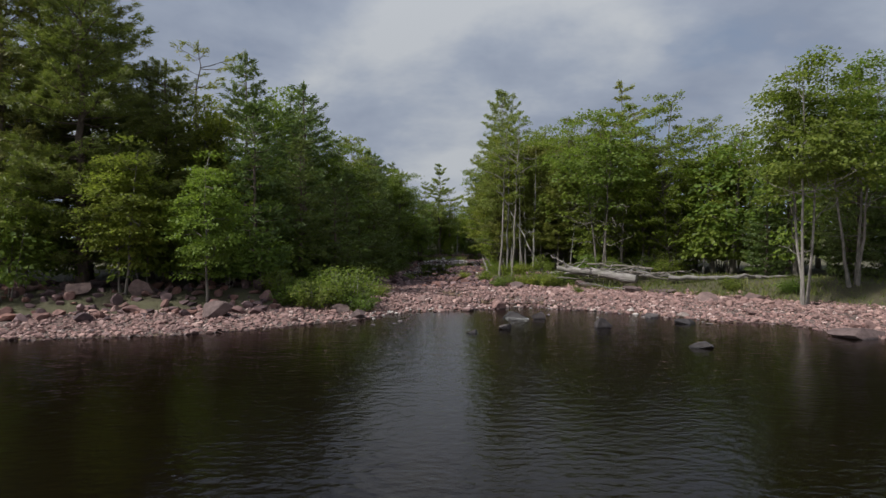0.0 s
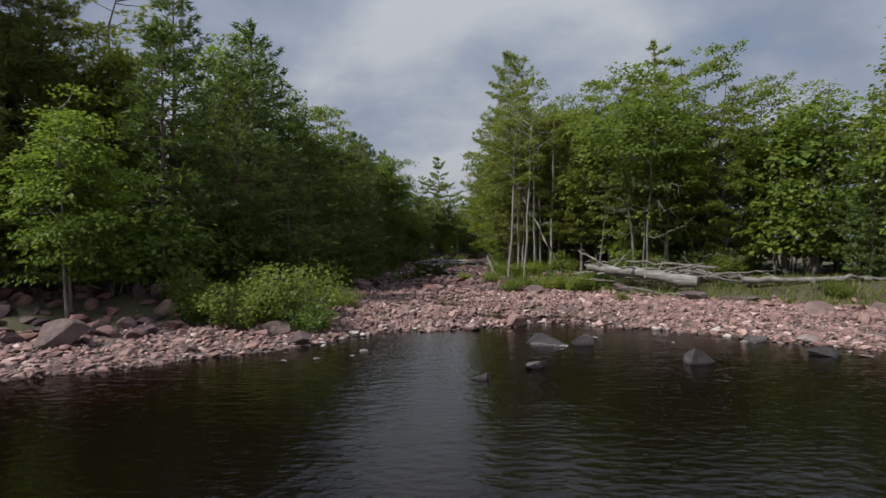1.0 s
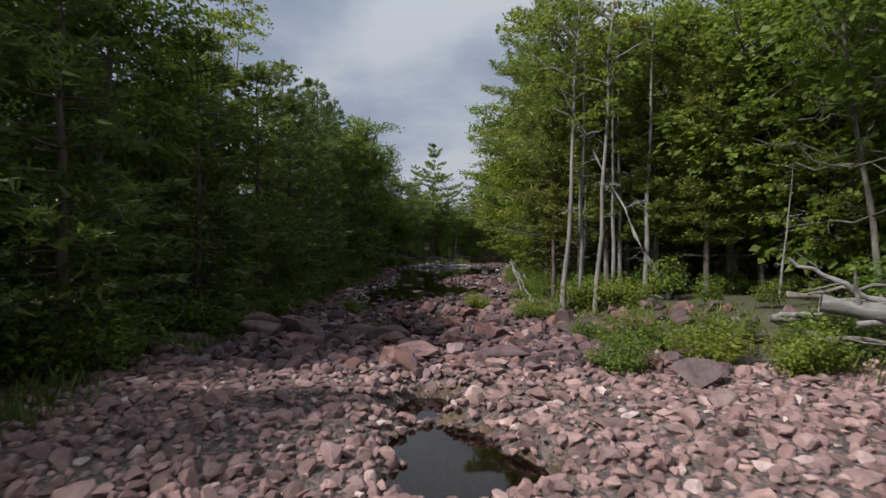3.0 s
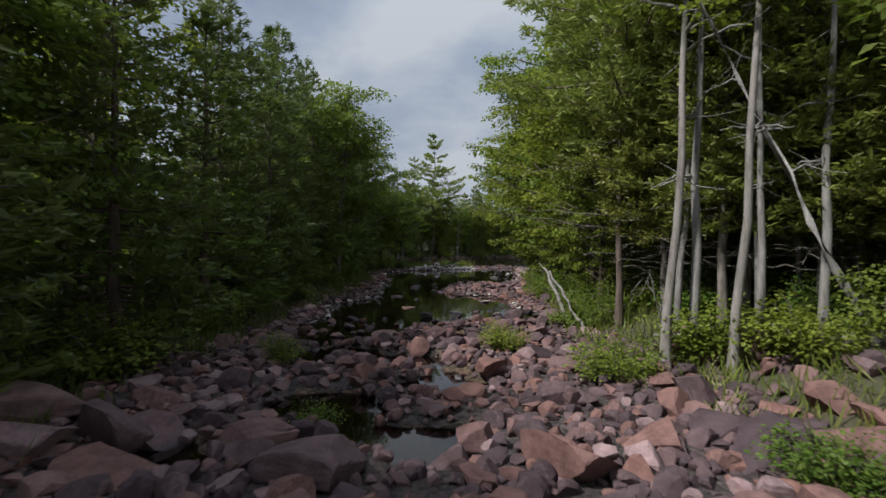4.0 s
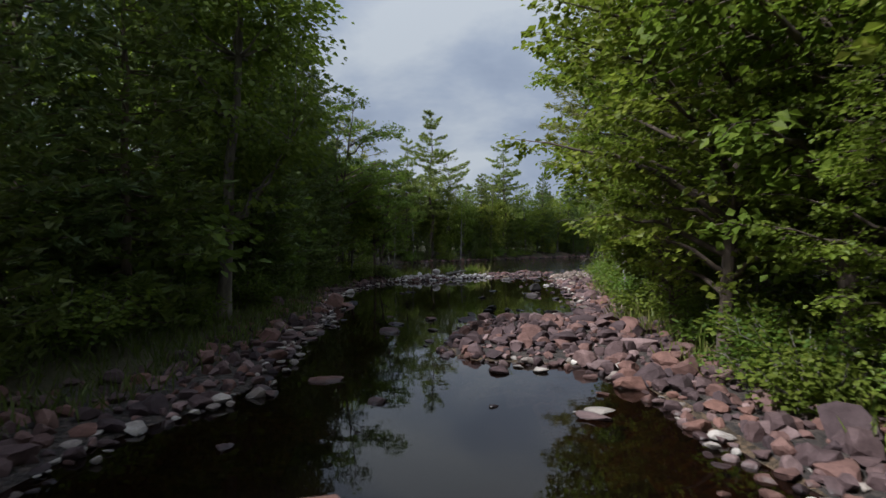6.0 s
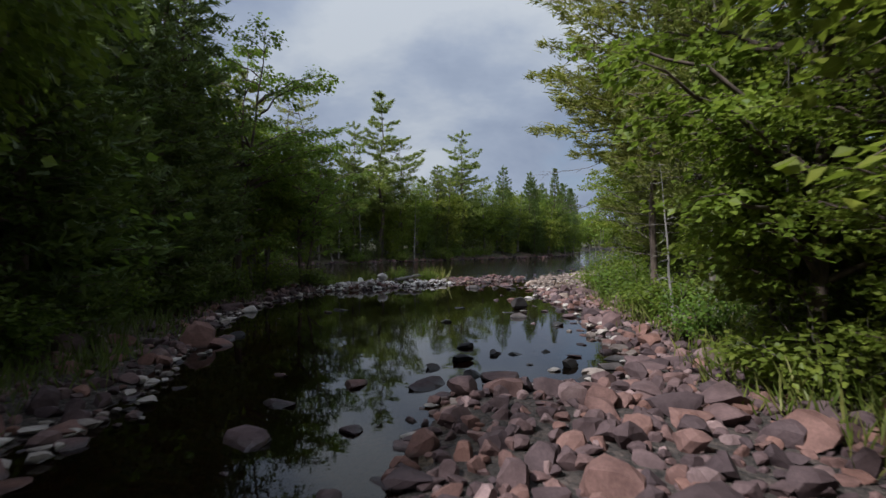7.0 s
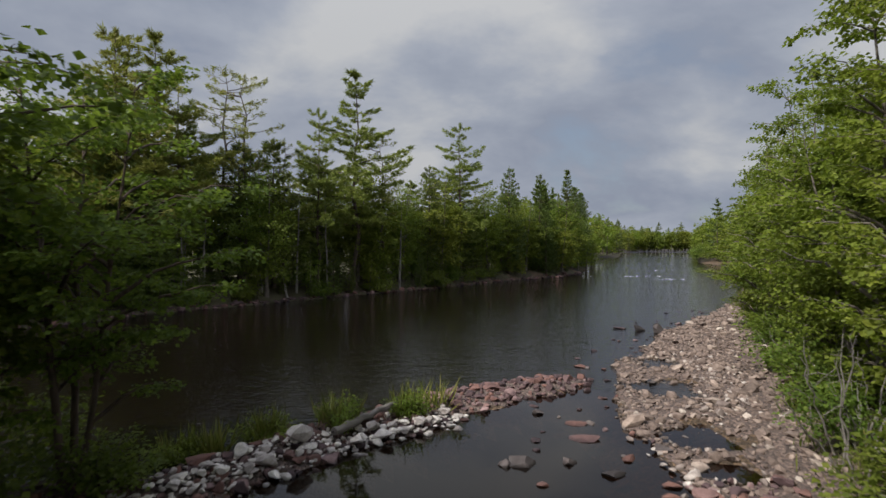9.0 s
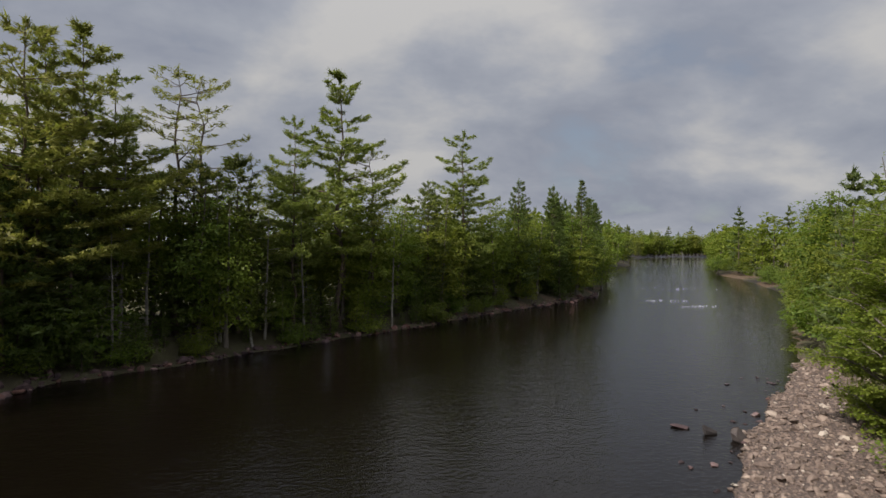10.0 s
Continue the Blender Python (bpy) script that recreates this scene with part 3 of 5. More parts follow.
MAKERS = {
    "maple": (10, lambda: broadleaf("maple_tree", 11, 10, 1.3, 2.7, 145, 92, 0.135, 1, M_BARK, M_MAPLE, 0.14, "tall green maple tree with a full leafy crown")),
    "maple_low": (8, lambda: broadleaf("maple_tree", 12, 8, 0.5, 2.5, 125, 88, 0.135, 2, M_BARK, M_MAPLE, 0.12, "spreading green maple tree leafy down to the bank")),
    "maple_high": (10, lambda: broadleaf("maple_tree", 13, 10, 2.7, 2.5, 135, 90, 0.135, 3, M_BARK_PALE, M_MAPLE, 0.095, "green maple tree with several pale grey stems", 8)),
    "bright": (8.5, lambda: broadleaf("beech_tree", 14, 8.5, 1.4, 2.6, 130, 98, 0.135, 1, M_BARK, M_BRIGHT, 0.12, "bright green broad-leaved tree in fresh leaf")),
    "maple_over": (9, lambda: layered("maple_tree", 219, 9, 1.2, 3.2, 72, 34, 0.12, M_BARK_PINE, M_BRIGHT, 0.11, "bright green maple with level leafy boughs over the creek", 1, 180, 0.4)),
    "maple_full": (9.5, lambda: layered("maple_tree", 226, 9.5, 1.9, 2.9, 80, 32, 0.125, M_BARK, M_BRIGHT, 0.10, "full green maple with grey stems at the beach", 3, None, 0.35, 0.2)),
    "maple_edge": (10.5, lambda: layered("maple_tree", 220, 10.5, 5.2, 2.0, 26, 26, 0.12, M_BARK_PALE, M_BRIGHT, 0.078, "slim pale-trunked maple with a high leafy crown", 1, 180, 0.3)),
    "alder_dark": (8, lambda: layered("alder_tree", 221, 8, 1.8, 3.0, 64, 44, 0.115, M_BARK_PINE, M_MAPLE, 0.10, "dark-stemmed alder with open leafy boughs at the water", 3, None, 0.45)),
    "maple_river": (9.5, lambda: layered("maple_tree", 222, 9.5, 0.4, 3.2, 92, 36, 0.125, M_BARK, M_BRIGHT, 0.12, "full yellow-green maple beside the river beach", 2, None, 0.3, 0.1)),
    "pine_edge": (13, lambda: conifer("white_pine", 223, 13, 4.0, 3.1, 0.42, 6, 0.20, 22, M_PINE_MID, 0.08, 0.06, 0.62, 0.25, 0.0, "tall pine with level boughs and dead lower branches", 0.16, 0.19, M_BARK_PINE, 12)),
    "arbor": (8, lambda: conifer("cedar_tree", 224, 8, 1.9, 1.8, 0.30, 6, 0.15, 17, M_CEDAR, 0.09, 0.16, 0.5, 0.15, 0.0, "yellow-green cedar with drooping scaly sprays", 0.15, 0.34, M_BARK, 8)),
    "pine_plume": (16, lambda: conifer("white_pine", 225, 16, 4.6, 4.2, 0.66, 5, 0.40, 15, M_PINE_MID, 0.16, -0.10, 0.75, 0.5, 0.30, "tall old white pine with upswept plumed boughs", 0.2, 0.19)),
    "bright_low": (7, lambda: broadleaf("alder_tree", 18, 7, 0.3, 2.3, 120, 88, 0.135, 3, M_BARK, M_BRIGHT, 0.10, "bright green alder leafy down to the stones")),
    "birch": (9, lambda: broadleaf("birch_tree", 15, 9, 2.8, 2.2, 115, 84, 0.125, 4, M_BARK_PALE, M_BRIGHT, 0.06, "slender birch clump with pale upright stems", 6)),
    "sapling": (5, lambda: broadleaf("maple_sapling", 16, 5, 0.5, 1.35, 105, 96, 0.095, 2, M_BARK, M_BRIGHT, 0.06, "young light green maple sapling on the bank")),
    "bareish": (8.5, lambda: broadleaf("thin_maple", 17, 8.5, 2.4, 2.6, 110, 50, 0.15, 3, M_BARK, M_MAPLE, 0.075, "half-bare grey tree with crooked branches", 26)),
    "pine": (12, lambda: conifer("white_pine", 21, 12, 0.9, 3.4, 0.46, 6, 0.23, 20, M_PINE_WARM, 0.17, 0.02, 0.55, 0.20, 0.0, "broad white pine with layered yellow-green boughs", 0.16, 0.17)),
    "pine_dark": (11, lambda: conifer("white_pine", 22, 11, 0.4, 2.8, 0.46, 5, 0.30, 9, M_PINE, 0.16, 0.10, 0.60, 0.18, 0.0, "dense dark green pine with boughs to the ground", 0.21, 0.24)),
    "pine_tall": (16, lambda: conifer("white_pine", 23, 16, 3.5, 3.8, 0.72, 5, 0.42, 13, M_PINE_MID, 0.15, -0.04, 0.5, 0.42, 0.22, "tall white pine with open layered boughs", 0.22, 0.17)),
    "pine_thin": (14, lambda: conifer("red_pine", 24, 14, 5.5, 2.6, 0.55, 4, 0.30, 9, M_PINE_MID, 0.14, -0.12, 0.32, 0.45, 0.45, "thin tall pine with sparse tufted crown", 0.22)),
    "spruce": (11, lambda: conifer("spruce_tree", 25, 11, 0.4, 1.9, 0.36, 6, 0.26, 9, M_SPRUCE, 0.14, 0.18, 0.85, 0.15, 0.0, "narrow dark spruce tree tapering to a point", 0.22, 0.24)),
    "hemlock": (9, lambda: conifer("hemlock_tree", 26, 9, 0.3, 2.4, 0.42, 6, 0.30, 7, M_SPRUCE, 0.13, 0.16, 0.6, 0.2, 0.0, "dense dark hemlock tree with drooping boughs", 0.24, 0.28)),
    "cedar": (9, lambda: conifer("cedar_tree", 27, 9, 2.4, 2.7, 0.42, 6, 0.17, 19, M_PINE_WARM, 0.10, 0.10, 0.55, 0.2, 0.0, "yellow-green cedar tree with bare dead lower branches", 0.2, 0.24, M_BARK, 16)),
    "alder_big": (9.5, lambda: broadleaf("alder_tree", 28, 9.5, 0.2, 2.8, 230, 80, 0.105, 3, M_BARK, M_BRIGHT, 0.10, "tall bright green alder leafy down to the stones")),
    "snag": (7, lambda: snag("dead_tree", 31, 7, "bare bleached dead tree with broken twigs", 0.12)),
    "snag_lean": (7, lambda: snag("dead_tree", 32, 7, "leaning dead grey trunk at the forest edge", 0.55, 12, 1.0, 0.09)),
    "pole": (6, lambda: snag("bare_trunk", 33, 6, "slim pale bare trunk at the wood's edge", 0.03, 6, 0.6, 0.07)),
    "mid_leaf": (9, lambda: broadleaf("river_tree", 61, 9, 0.3, 2.6, 100, 34, 0.19, 1, M_BARK, M_MAPLE, 0.13, "green broad-leaved tree on the river bank")),
    "mid_bright": (9, lambda: broadleaf("river_tree", 63, 9, 0.3, 2.6, 100, 34, 0.19, 1, M_BARK, M_BRIGHT, 0.13, "light yellow-green tree on the river bank")),
    "mid_hemlock": (9, lambda: conifer("river_hemlock", 65, 9, 0.1, 2.3, 0.46, 6, 0.36, 6, M_SPRUCE, 0.12, 0.15, 0.6, 0.22, 0.0, "dark hemlock tree on the river bank", 0.31, 0.28)),
    "far_leaf": (9, lambda: broadleaf("far_tree", 41, 9, 0.6, 2.7, 70, 30, 0.23, 1, M_BARK, M_MAPLE, 0.13, "green broad-leaved tree deep in the wood")),
    "far_bright": (9, lambda: broadleaf("far_tree", 43, 9, 0.4, 2.7, 70, 30, 0.23, 1, M_BARK, M_BRIGHT, 0.13, "light green broad-leaved tree in the wood")),
    "far_pine": (12, lambda: conifer("far_pine", 42, 12, 0.8, 2.5, 0.8, 5, 0.55, 6, M_PINE, 0.15, 0.05, 0.65, 0.25, 0.0, "dark pine tree deep in the wood", 0.42, 0.24)),
    "far_hemlock": (9, lambda: conifer("far_hemlock", 45, 9, 0.2, 2.2, 0.6, 5, 0.5, 6, M_SPRUCE, 0.12, 0.15, 0.6, 0.25, 0.0, "dark hemlock tree in the river wood", 0.40, 0.26)),
    "distant_leaf": (9, lambda: broadleaf("distant_tree", 46, 9, 0.3, 3.0, 46, 15, 0.5, 1, M_BARK, M_BRIGHT, 0.13, "light green tree far down the river")),
    "distant_pine": (12, lambda: conifer("distant_pine", 47, 12, 0.6, 2.6, 0.95, 4, 0.8, 5, M_PINE, 0.15, 0.05, 0.7, 0.25, 0.0, "dark green pine far down the river", 0.8, 0.3)),
    "thicket": (3.5, lambda: broadleaf("thicket", 44, 3.5, 0.0, 1.9, 46, 22, 0.215, 3, M_BARK, M_MAPLE, 0.04, "leafy green undergrowth at the wood's edge")),
    "bush": (1.2, lambda: shrub("bush", 51, 1.2, 0.8, 26, 22, 0.078, M_MAPLE, "leafy green bush at the stony bank")),
    "bush_bright": (1.2, lambda: shrub("bush", 53, 1.2, 0.8, 26, 22, 0.078, M_BRIGHT, "bright lime-green bush in the sun among rocks")),
    "bush_dead": (1.5, lambda: shrub("bush", 52, 1.5, 1.1, 30, 26, 0.078, M_MAPLE, "green bush with bare grey twigs", 6)),
}
FIRST = {}


def plant(kind, x, y, height, turn=None, wide=1.0, group="", sink=0.0, lean=(0, 0)):
    """Stands a tree of this kind, that high, on the ground at x, y."""
    rz = random.uniform(0, 360) if turn is None else turn
    size = MAKERS[kind][0]
    s = height / size
    z = float(ground_height(np.array([x]), np.array([y]))[0]) - sink
    w = s * wide
    if kind not in FIRST:
        FIRST[kind] = MAKERS[kind][1]()
        FIRST[kind].matrix_basis = pose(x, y, z, lean[0], lean[1], rz)
        FIRST[kind].scale = (w, w, s)
        ob = FIRST[kind]
    else:
        first = FIRST[kind].scale
        ob = copy_thing(FIRST[kind], pose(x, y, z, lean[0], lean[1], rz) @ Matrix.Diagonal((w / first.x, w / first.y, s / first.z, 1)))
    if group:
        ob["group"] = group
    return ob


# ---------------------------------------------------------------- the lie of the land
POND = [(-300, 12), (-60, 13), (-12.1, 15.1), (-9.1, 15.4), (-6.6, 16.3), (-5.2, 17.2), (-4.0, 18.1), (-2.6, 19.3), (-1.9, 20.5), (-0.9, 21.1), (0.5, 21.4),
        (2.0, 21.7), (2.6, 22.8), (3.8, 22.7), (5.2, 21.5), (7.4, 20.1), (9.0, 18.9), (11.3, 17.7), (12.0, 16.2), (13.2, 13.5), (20, 10), (300, -5), (300, -400), (-300, -400)]
RIVER = [(0.4, 41.3), (-0.3, 40.6), (-1.0, 39.6), (-1.9, 38.7), (-2.7, 38.8), (-3.0, 40.4), (-3.1, 44), (-3.0, 47), (-2.3, 49.2), (-2.4, 51.6), (-2.7, 55.7), (-3.5, 62.5), (-3.3, 65), (-2.9, 67), (-2.3, 69.3), (-3.4, 71.3),
         (-7, 70.5), (-12, 66.5), (-20, 60), (-40, 46), (-300, 30), (-300, 48), (-60, 60), (-30, 72), (-20, 80.5), (-12.8, 90), (-11, 94), (-8.8, 95.3), (-6.6, 97.5), (-3.9, 100.3),
         (-0.1, 103.9), (5.6, 108.9), (8.1, 111.8), (15, 119), (23.3, 126), (28.8, 134), (52, 193), (80, 238), (123, 322), (143, 352), (178, 357), (118, 258), (72, 181), (63, 154),
         (53, 133.7), (42, 118.6), (22.8, 93.4), (17.6, 88.2), (14.0, 84.4), (11.9, 81.8), (9.4, 78.6), (8.4, 76.2), (7.0, 73.2), (7.0, 71.6), (6.7, 70), (6.2, 67.5), (6.2, 65.5), (6.0, 63.6), (5.6, 61.4), (5.2, 59.6), (4.9, 58.3), (4.6, 57.2),
         (4.2, 56.0), (3.4, 55.2), (1.5, 55.0), (0.9, 53.6), (0.7, 51.8), (1.4, 50.9), (2.9, 50), (3.2, 48.1), (3.4, 46.5), (3.5, 45.0), (3.6, 43.6), (3.2, 42.7), (2.1, 42.3), (1.1, 41.9)]
OPEN = [(-60, 14.5), (-14, 17.0), (-9, 18.2), (-6.4, 19.0), (-5.0, 20.5), (-4.2, 24), (-4.2, 30), (-4.0, 36), (-3.9, 42), (-3.8, 47), (-3.2, 50), (-3.3, 55), (-3.8, 60), (-4.3, 64),
        (-4, 68.5), (-3.6, 72.0), (7, 79), (13, 86), (24, 94.5), (23.5, 91.0), (18.5, 85), (13.5, 76.5), (9.8, 71.5), (8.2, 68), (7.0, 64), (6.2, 60), (5.4, 57), (4.7, 54), (4.4, 49), (4.2, 45),
        (3.6, 41), (3.3, 37), (3.8, 33), (5.2, 29.8), (8, 27.2), (11, 25), (14.5, 21), (17, 14), (60, 5), (60, -60), (-60, -60)]
BAR = [(-2.6, 70.2), (-0.8, 71.2), (0.6, 72.6), (2.4, 73.9), (4.2, 75.3), (6.6, 76.4)]
# puddles in the dry bed: x, y, reach, depth
PUDDLES = [(3.6, 22.6, 1.5, 0.22), (1.6, 23.7, 0.7, 0.24), (0.5, 25.9, 2.0, 0.20), (0.5, 26.0, 0.6, 0.36), (0.45, 26.9, 0.6, 0.36), (0.2, 28.2, 0.45, 0.5), (0.4, 33.6, 0.55, 0.6), (-0.9, 34.8, 0.7, 0.5), (0.38, 35.9, 0.5, 0.6),
           (-0.1, 37.6, 0.55, 0.6), (0.9, 40.0, 0.6, 0.4), (-1.65, 38.0, 0.6, 0.5), (-2.4, 33.0, 0.6, 0.3), (8.0, 72.0, 0.7, 0.22), (7.7, 70.4, 0.5, 0.2), (9.2, 75.6, 0.8, 0.2), (10.6, 78.6, 0.6, 0.2)]


def inside(poly, x, y):
    res = np.zeros(x.shape, bool)
    for (x1, y1), (x2, y2) in zip(poly, poly[1:] + poly[:1]):
        cut = (y1 > y) != (y2 > y)
        res ^= cut & (x < (x2 - x1) * (y - y1) / (y2 - y1 + 1e-12) + x1)
    return res


def to_line(line, x, y, closed=True):
    best = np.full(x.shape, 1e9)
    for (x1, y1), (x2, y2) in zip(line, (line[1:] + line[:1]) if closed else line[1:]):
        dx, dy = x2 - x1, y2 - y1
        t = np.clip(((x - x1) * dx + (y - y1) * dy) / (dx * dx + dy * dy), 0, 1)
        best = np.minimum(best, np.hypot(x - x1 - t * dx, y - y1 - t * dy))
    return best


def outside(poly, x, y):
    """Distance from a plan shape: positive outside it, negative within."""
    return np.where(inside(poly, x, y), -1, 1) * to_line(poly, x, y)


def waves(x, y, k, seed):
    """Cheap smooth unevenness, about -1 to 1."""
    r = np.random.default_rng(seed)
    out = np.zeros(x.shape)
    for i in range(7):
        a, f = r.uniform(0, 6.28), k * r.uniform(0.5, 1.9)
        out += np.sin((x * np.cos(a) + y * np.sin(a)) * f + r.uniform(0, 6.28))
    return out / 3.5


def step(a, b, v):
    t = np.clip((v - a) / (b - a), 0, 1)
    return t * t * (3 - 2 * t)


def fields(x, y):
    wet = np.minimum(outside(POND, x, y), outside(RIVER, x, y)) + 0.22 * waves(x, y, 2.4, 3)
    bank = np.minimum(outside(OPEN, x, y), outside(RIVER, x, y) - 0.25) + 0.3 * waves(x, y, 1.3, 5)
    return wet, bank


def ground_height(x, y):
    wet, bank = fields(x, y)
    low = 0.03 + (0.09 - 0.05 * step(60, 66, y)) * np.clip(wet, 0, 3.0)
    low += 0.05 * waves(x, y, 3.1, 7) * step(0.3, 1.5, wet)
    bed = step(29, 33, y) * (1 - step(66, 69, y))
    low = np.minimum(low, 0.30 - 0.19 * bed)
    rim = np.clip(waves(x, y, 4.5, 11), -1, 1)
    for px, py, r, d in PUDDLES:
        low -= d * np.exp(-(((x - px) ** 2 + (y - py) ** 2) / (r * r) * (1 + 0.6 * rim)) ** 1.5)
    under = np.maximum(-1.3, 0.03 + 0.30 * wet)
    h = np.where(wet > 0, low, under)
    h += step(0.0, 2.6, bank) * (0.62 + 0.12 * waves(x, y, 0.5, 9)) + step(3, 14, bank) * 0.35
    h += step(400, 900, np.hypot(x, y)) * 6
    d = to_line(BAR, x, y, False)
    return np.maximum(h, 0.13 - 0.22 * (d / 1.0) ** 2 + 0.09 * waves(x, y, 2.2, 4))


def axis_steps(lo, hi, fine, far_lo, far_hi):
    a = np.arange(lo, hi + fine, fine)
    left, right, s = [lo], [a[-1]], fine
    while left[-1] > far_lo:
        s *= 1.22
        left.append(left[-1] - s)
    s = fine
    while right[-1] < far_hi:
        s *= 1.22
        right.append(right[-1] + s)
    return np.concatenate([left[:0:-1], a, right[1:]])


def build_ground():
    xs, ys = axis_steps(-14, 24, 0.32, -2500, 2500), axis_steps(14, 106, 0.36, -2500, 2600)
    gx, gy = np.meshgrid(xs, ys)
    x, y = gx.ravel(), gy.ravel()
    z = ground_height(x, y)
    nx = len(xs)
    i = (np.arange(len(ys) - 1)[:, None] * nx + np.arange(nx - 1)[None]).ravel()
    b = Buf()
    b.add(np.stack([x, y, z], 1), np.stack([i, i + 1, i + nx + 1, i + nx], 1))
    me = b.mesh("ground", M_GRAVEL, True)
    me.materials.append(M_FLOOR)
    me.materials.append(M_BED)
    me.materials.append(M_CREEKBED)
    me.materials.append(M_SHALLOW)
    cx, cy = x[i] + 0.15, y[i] + 0.15
    _, bank = fields(cx, cy)
    slot = np.where((bank > 0.35) | ((cy > 88) & (cx < cy - 76)) | (cy > 108) | (cx > 24.5), 1, 0)
    slot = np.where((slot == 0) & (cy > 29 + 0.8 * np.sin(cx * 2.1)) & (cy < 69), 3, slot)
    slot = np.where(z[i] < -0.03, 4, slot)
    # beyond 0.42 m deep the bed colour carries the water's depth darkening
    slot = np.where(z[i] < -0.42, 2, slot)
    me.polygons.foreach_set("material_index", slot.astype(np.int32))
    ob = new("ground", me)
    return tagged(ob, "stony river bank and mossy forest floor", "ground", kind="structure")


def sheet(name, pts, material, label):
    bm = bmesh.new()
    bm.faces.new([bm.verts.new((px, py, 0.0)) for px, py in pts])
    me = bpy.data.meshes.new(name)
    bm.to_mesh(me)
    bm.free()
    me.materials.append(material)
    return tagged(new(name, me), label, "water", kind="structure")


ground = build_ground()
sheet("water_pond", [(-900, -900), (900, -900), (900, 25), (-900, 25)], M_POND, "dark tea-brown river water with small ripples")
sheet("water_creek", [(-4.6, 25), (6, 25), (8, 60), (8.6, 74.6), (6.7, 76.4), (4.2, 75.3), (2.4, 73.9), (0.6, 72.6), (-0.8, 71.2), (-4.6, 69.6)], M_CREEK, "still dark creek water mirroring trees and sky")
sheet("water_river", [(-900, 25.01), (-4.61, 25.01), (-4.61, 69.61), (-0.81, 71.21), (0.59, 72.61), (2.39, 73.91), (4.19, 75.31), (6.69, 76.41), (8.61, 74.61), (300, 74), (300, 700), (-900, 700)], M_RIVER, "broad dark river water with wind ripples")


# ---------------------------------------------------------------- stones
def stone_shape(seed, detail=1, blocky=0.35):
    rng = np.random.default_rng(seed)
    bm = bmesh.new()
    bmesh.ops.create_icosphere(bm, subdivisions=detail, radius=1.0)
    v = np.array([p.co[:] for p in bm.verts])
    f = np.array([[p.index for p in q.verts] for q in bm.faces])
    bm.free()
    for _ in range(10):
        n = unit(rng.normal(0, 1, 3))
        over = np.maximum(0, v @ n - rng.uniform(0.36, 0.78))
        v = v - over[:, None] * n
    v *= 1 + 0.03 * rng.normal(0, 1, (len(v), 1))
    v = v / np.abs(v).max()
    return v * [1.0, rng.uniform(0.65, 0.95), rng.uniform(0.5, 0.85)], f


STONES = [stone_shape(100 + k, 3) for k in range(8)]
MIDDLE = [stone_shape(150 + k, 2) for k in range(12)]
CHEAP = [stone_shape(200 + k, 1) for k in range(8)]


def scatter(seed, lo, hi, gap, keep, size, dry=None):
    """Stones on a jittered grid over a stretch of the plan: x, y, size."""
    r = np.random.default_rng(seed)
    x, y = np.meshgrid(np.arange(lo[0], hi[0], gap), np.arange(lo[1], hi[1], gap))
    x, y = x.ravel() + r.uniform(-0.5, 0.5, x.size) * gap, y.ravel() + r.uniform(-0.5, 0.5, y.size) * gap
    wet, bank = fields(x, y)
    ok = keep(x, y, wet, bank, r)
    x, y = x[ok], y[ok]
    if dry is not None:
        up = ground_height(x, y) > dry - 0.16 * (r.random(len(x)) < 0.16)
        x, y = x[up], y[up]
    return x, y, size[0] * np.exp(r.normal(0, size[1], len(x)))


def pile(name, label, seed, xs, ys, sizes, material, shapes, parent, sunk=0.25, level=None, flat=1.0):
    """Many stones as one mesh, each with its own shape, turn and depth in the ground."""
    r = np.random.default_rng(seed)
    z = ground_height(xs, ys) if level is None else np.full(len(xs), level)
    b = Buf()
    for x, y, zz, s in zip(xs, ys, z, sizes):
        kit = CHEAP if s < 0.07 else shapes
        v, f = kit[r.integers(len(kit))]
        a, tilt = r.uniform(0, 6.28), r.normal(0, 0.22)
        ca, sa, ct, st = np.cos(a), np.sin(a), np.cos(tilt), np.sin(tilt)
        m = np.array([[ca, -sa, 0], [sa, ca, 0], [0, 0, 1]]) @ np.array([[1, 0, 0], [0, ct, -st], [0, st, ct]])
        w = v @ m.T * s * [1, 1, flat]
        b.add(w + [x, y, zz + s * (0.42 - sunk)], f)
    ob = part(name, b, material, parent, label)
    ob["kind"] = "stuff"
    return ob


def beach(x, y, wet, bank, r):
    return (wet > -0.25) & (bank < 0.5) & (r.random(len(x)) < 0.97)


near_beach = lambda x, y: (x > -3.5) & (x < 5.5) & (y > 20.5) & (y < 26.5)
COBBLES = scatter(1, (-13, 13.2), (17, 29.5), 0.128, beach, (0.070, 0.36), -0.04)
NEAR = near_beach(COBBLES[0], COBBLES[1])
pile("beach_cobbles", "pink-grey rounded cobbles", 1, *(q[NEAR] for q in COBBLES), M_STONE, MIDDLE, ground)
pile("beach_cobbles", "pink-grey rounded cobbles", 11, *(q[~NEAR] for q in COBBLES), M_STONE, CHEAP, ground)
pile("beach_stones", "larger grey-pink cobbles", 2, *scatter(2, (-12, 15), (14, 29.5), 0.62, lambda x, y, w, b, r: (w > -0.7) & (b < 0.9) & (r.random(len(x)) < 0.42), (0.125, 0.34), -0.05), M_STONE, MIDDLE, ground)
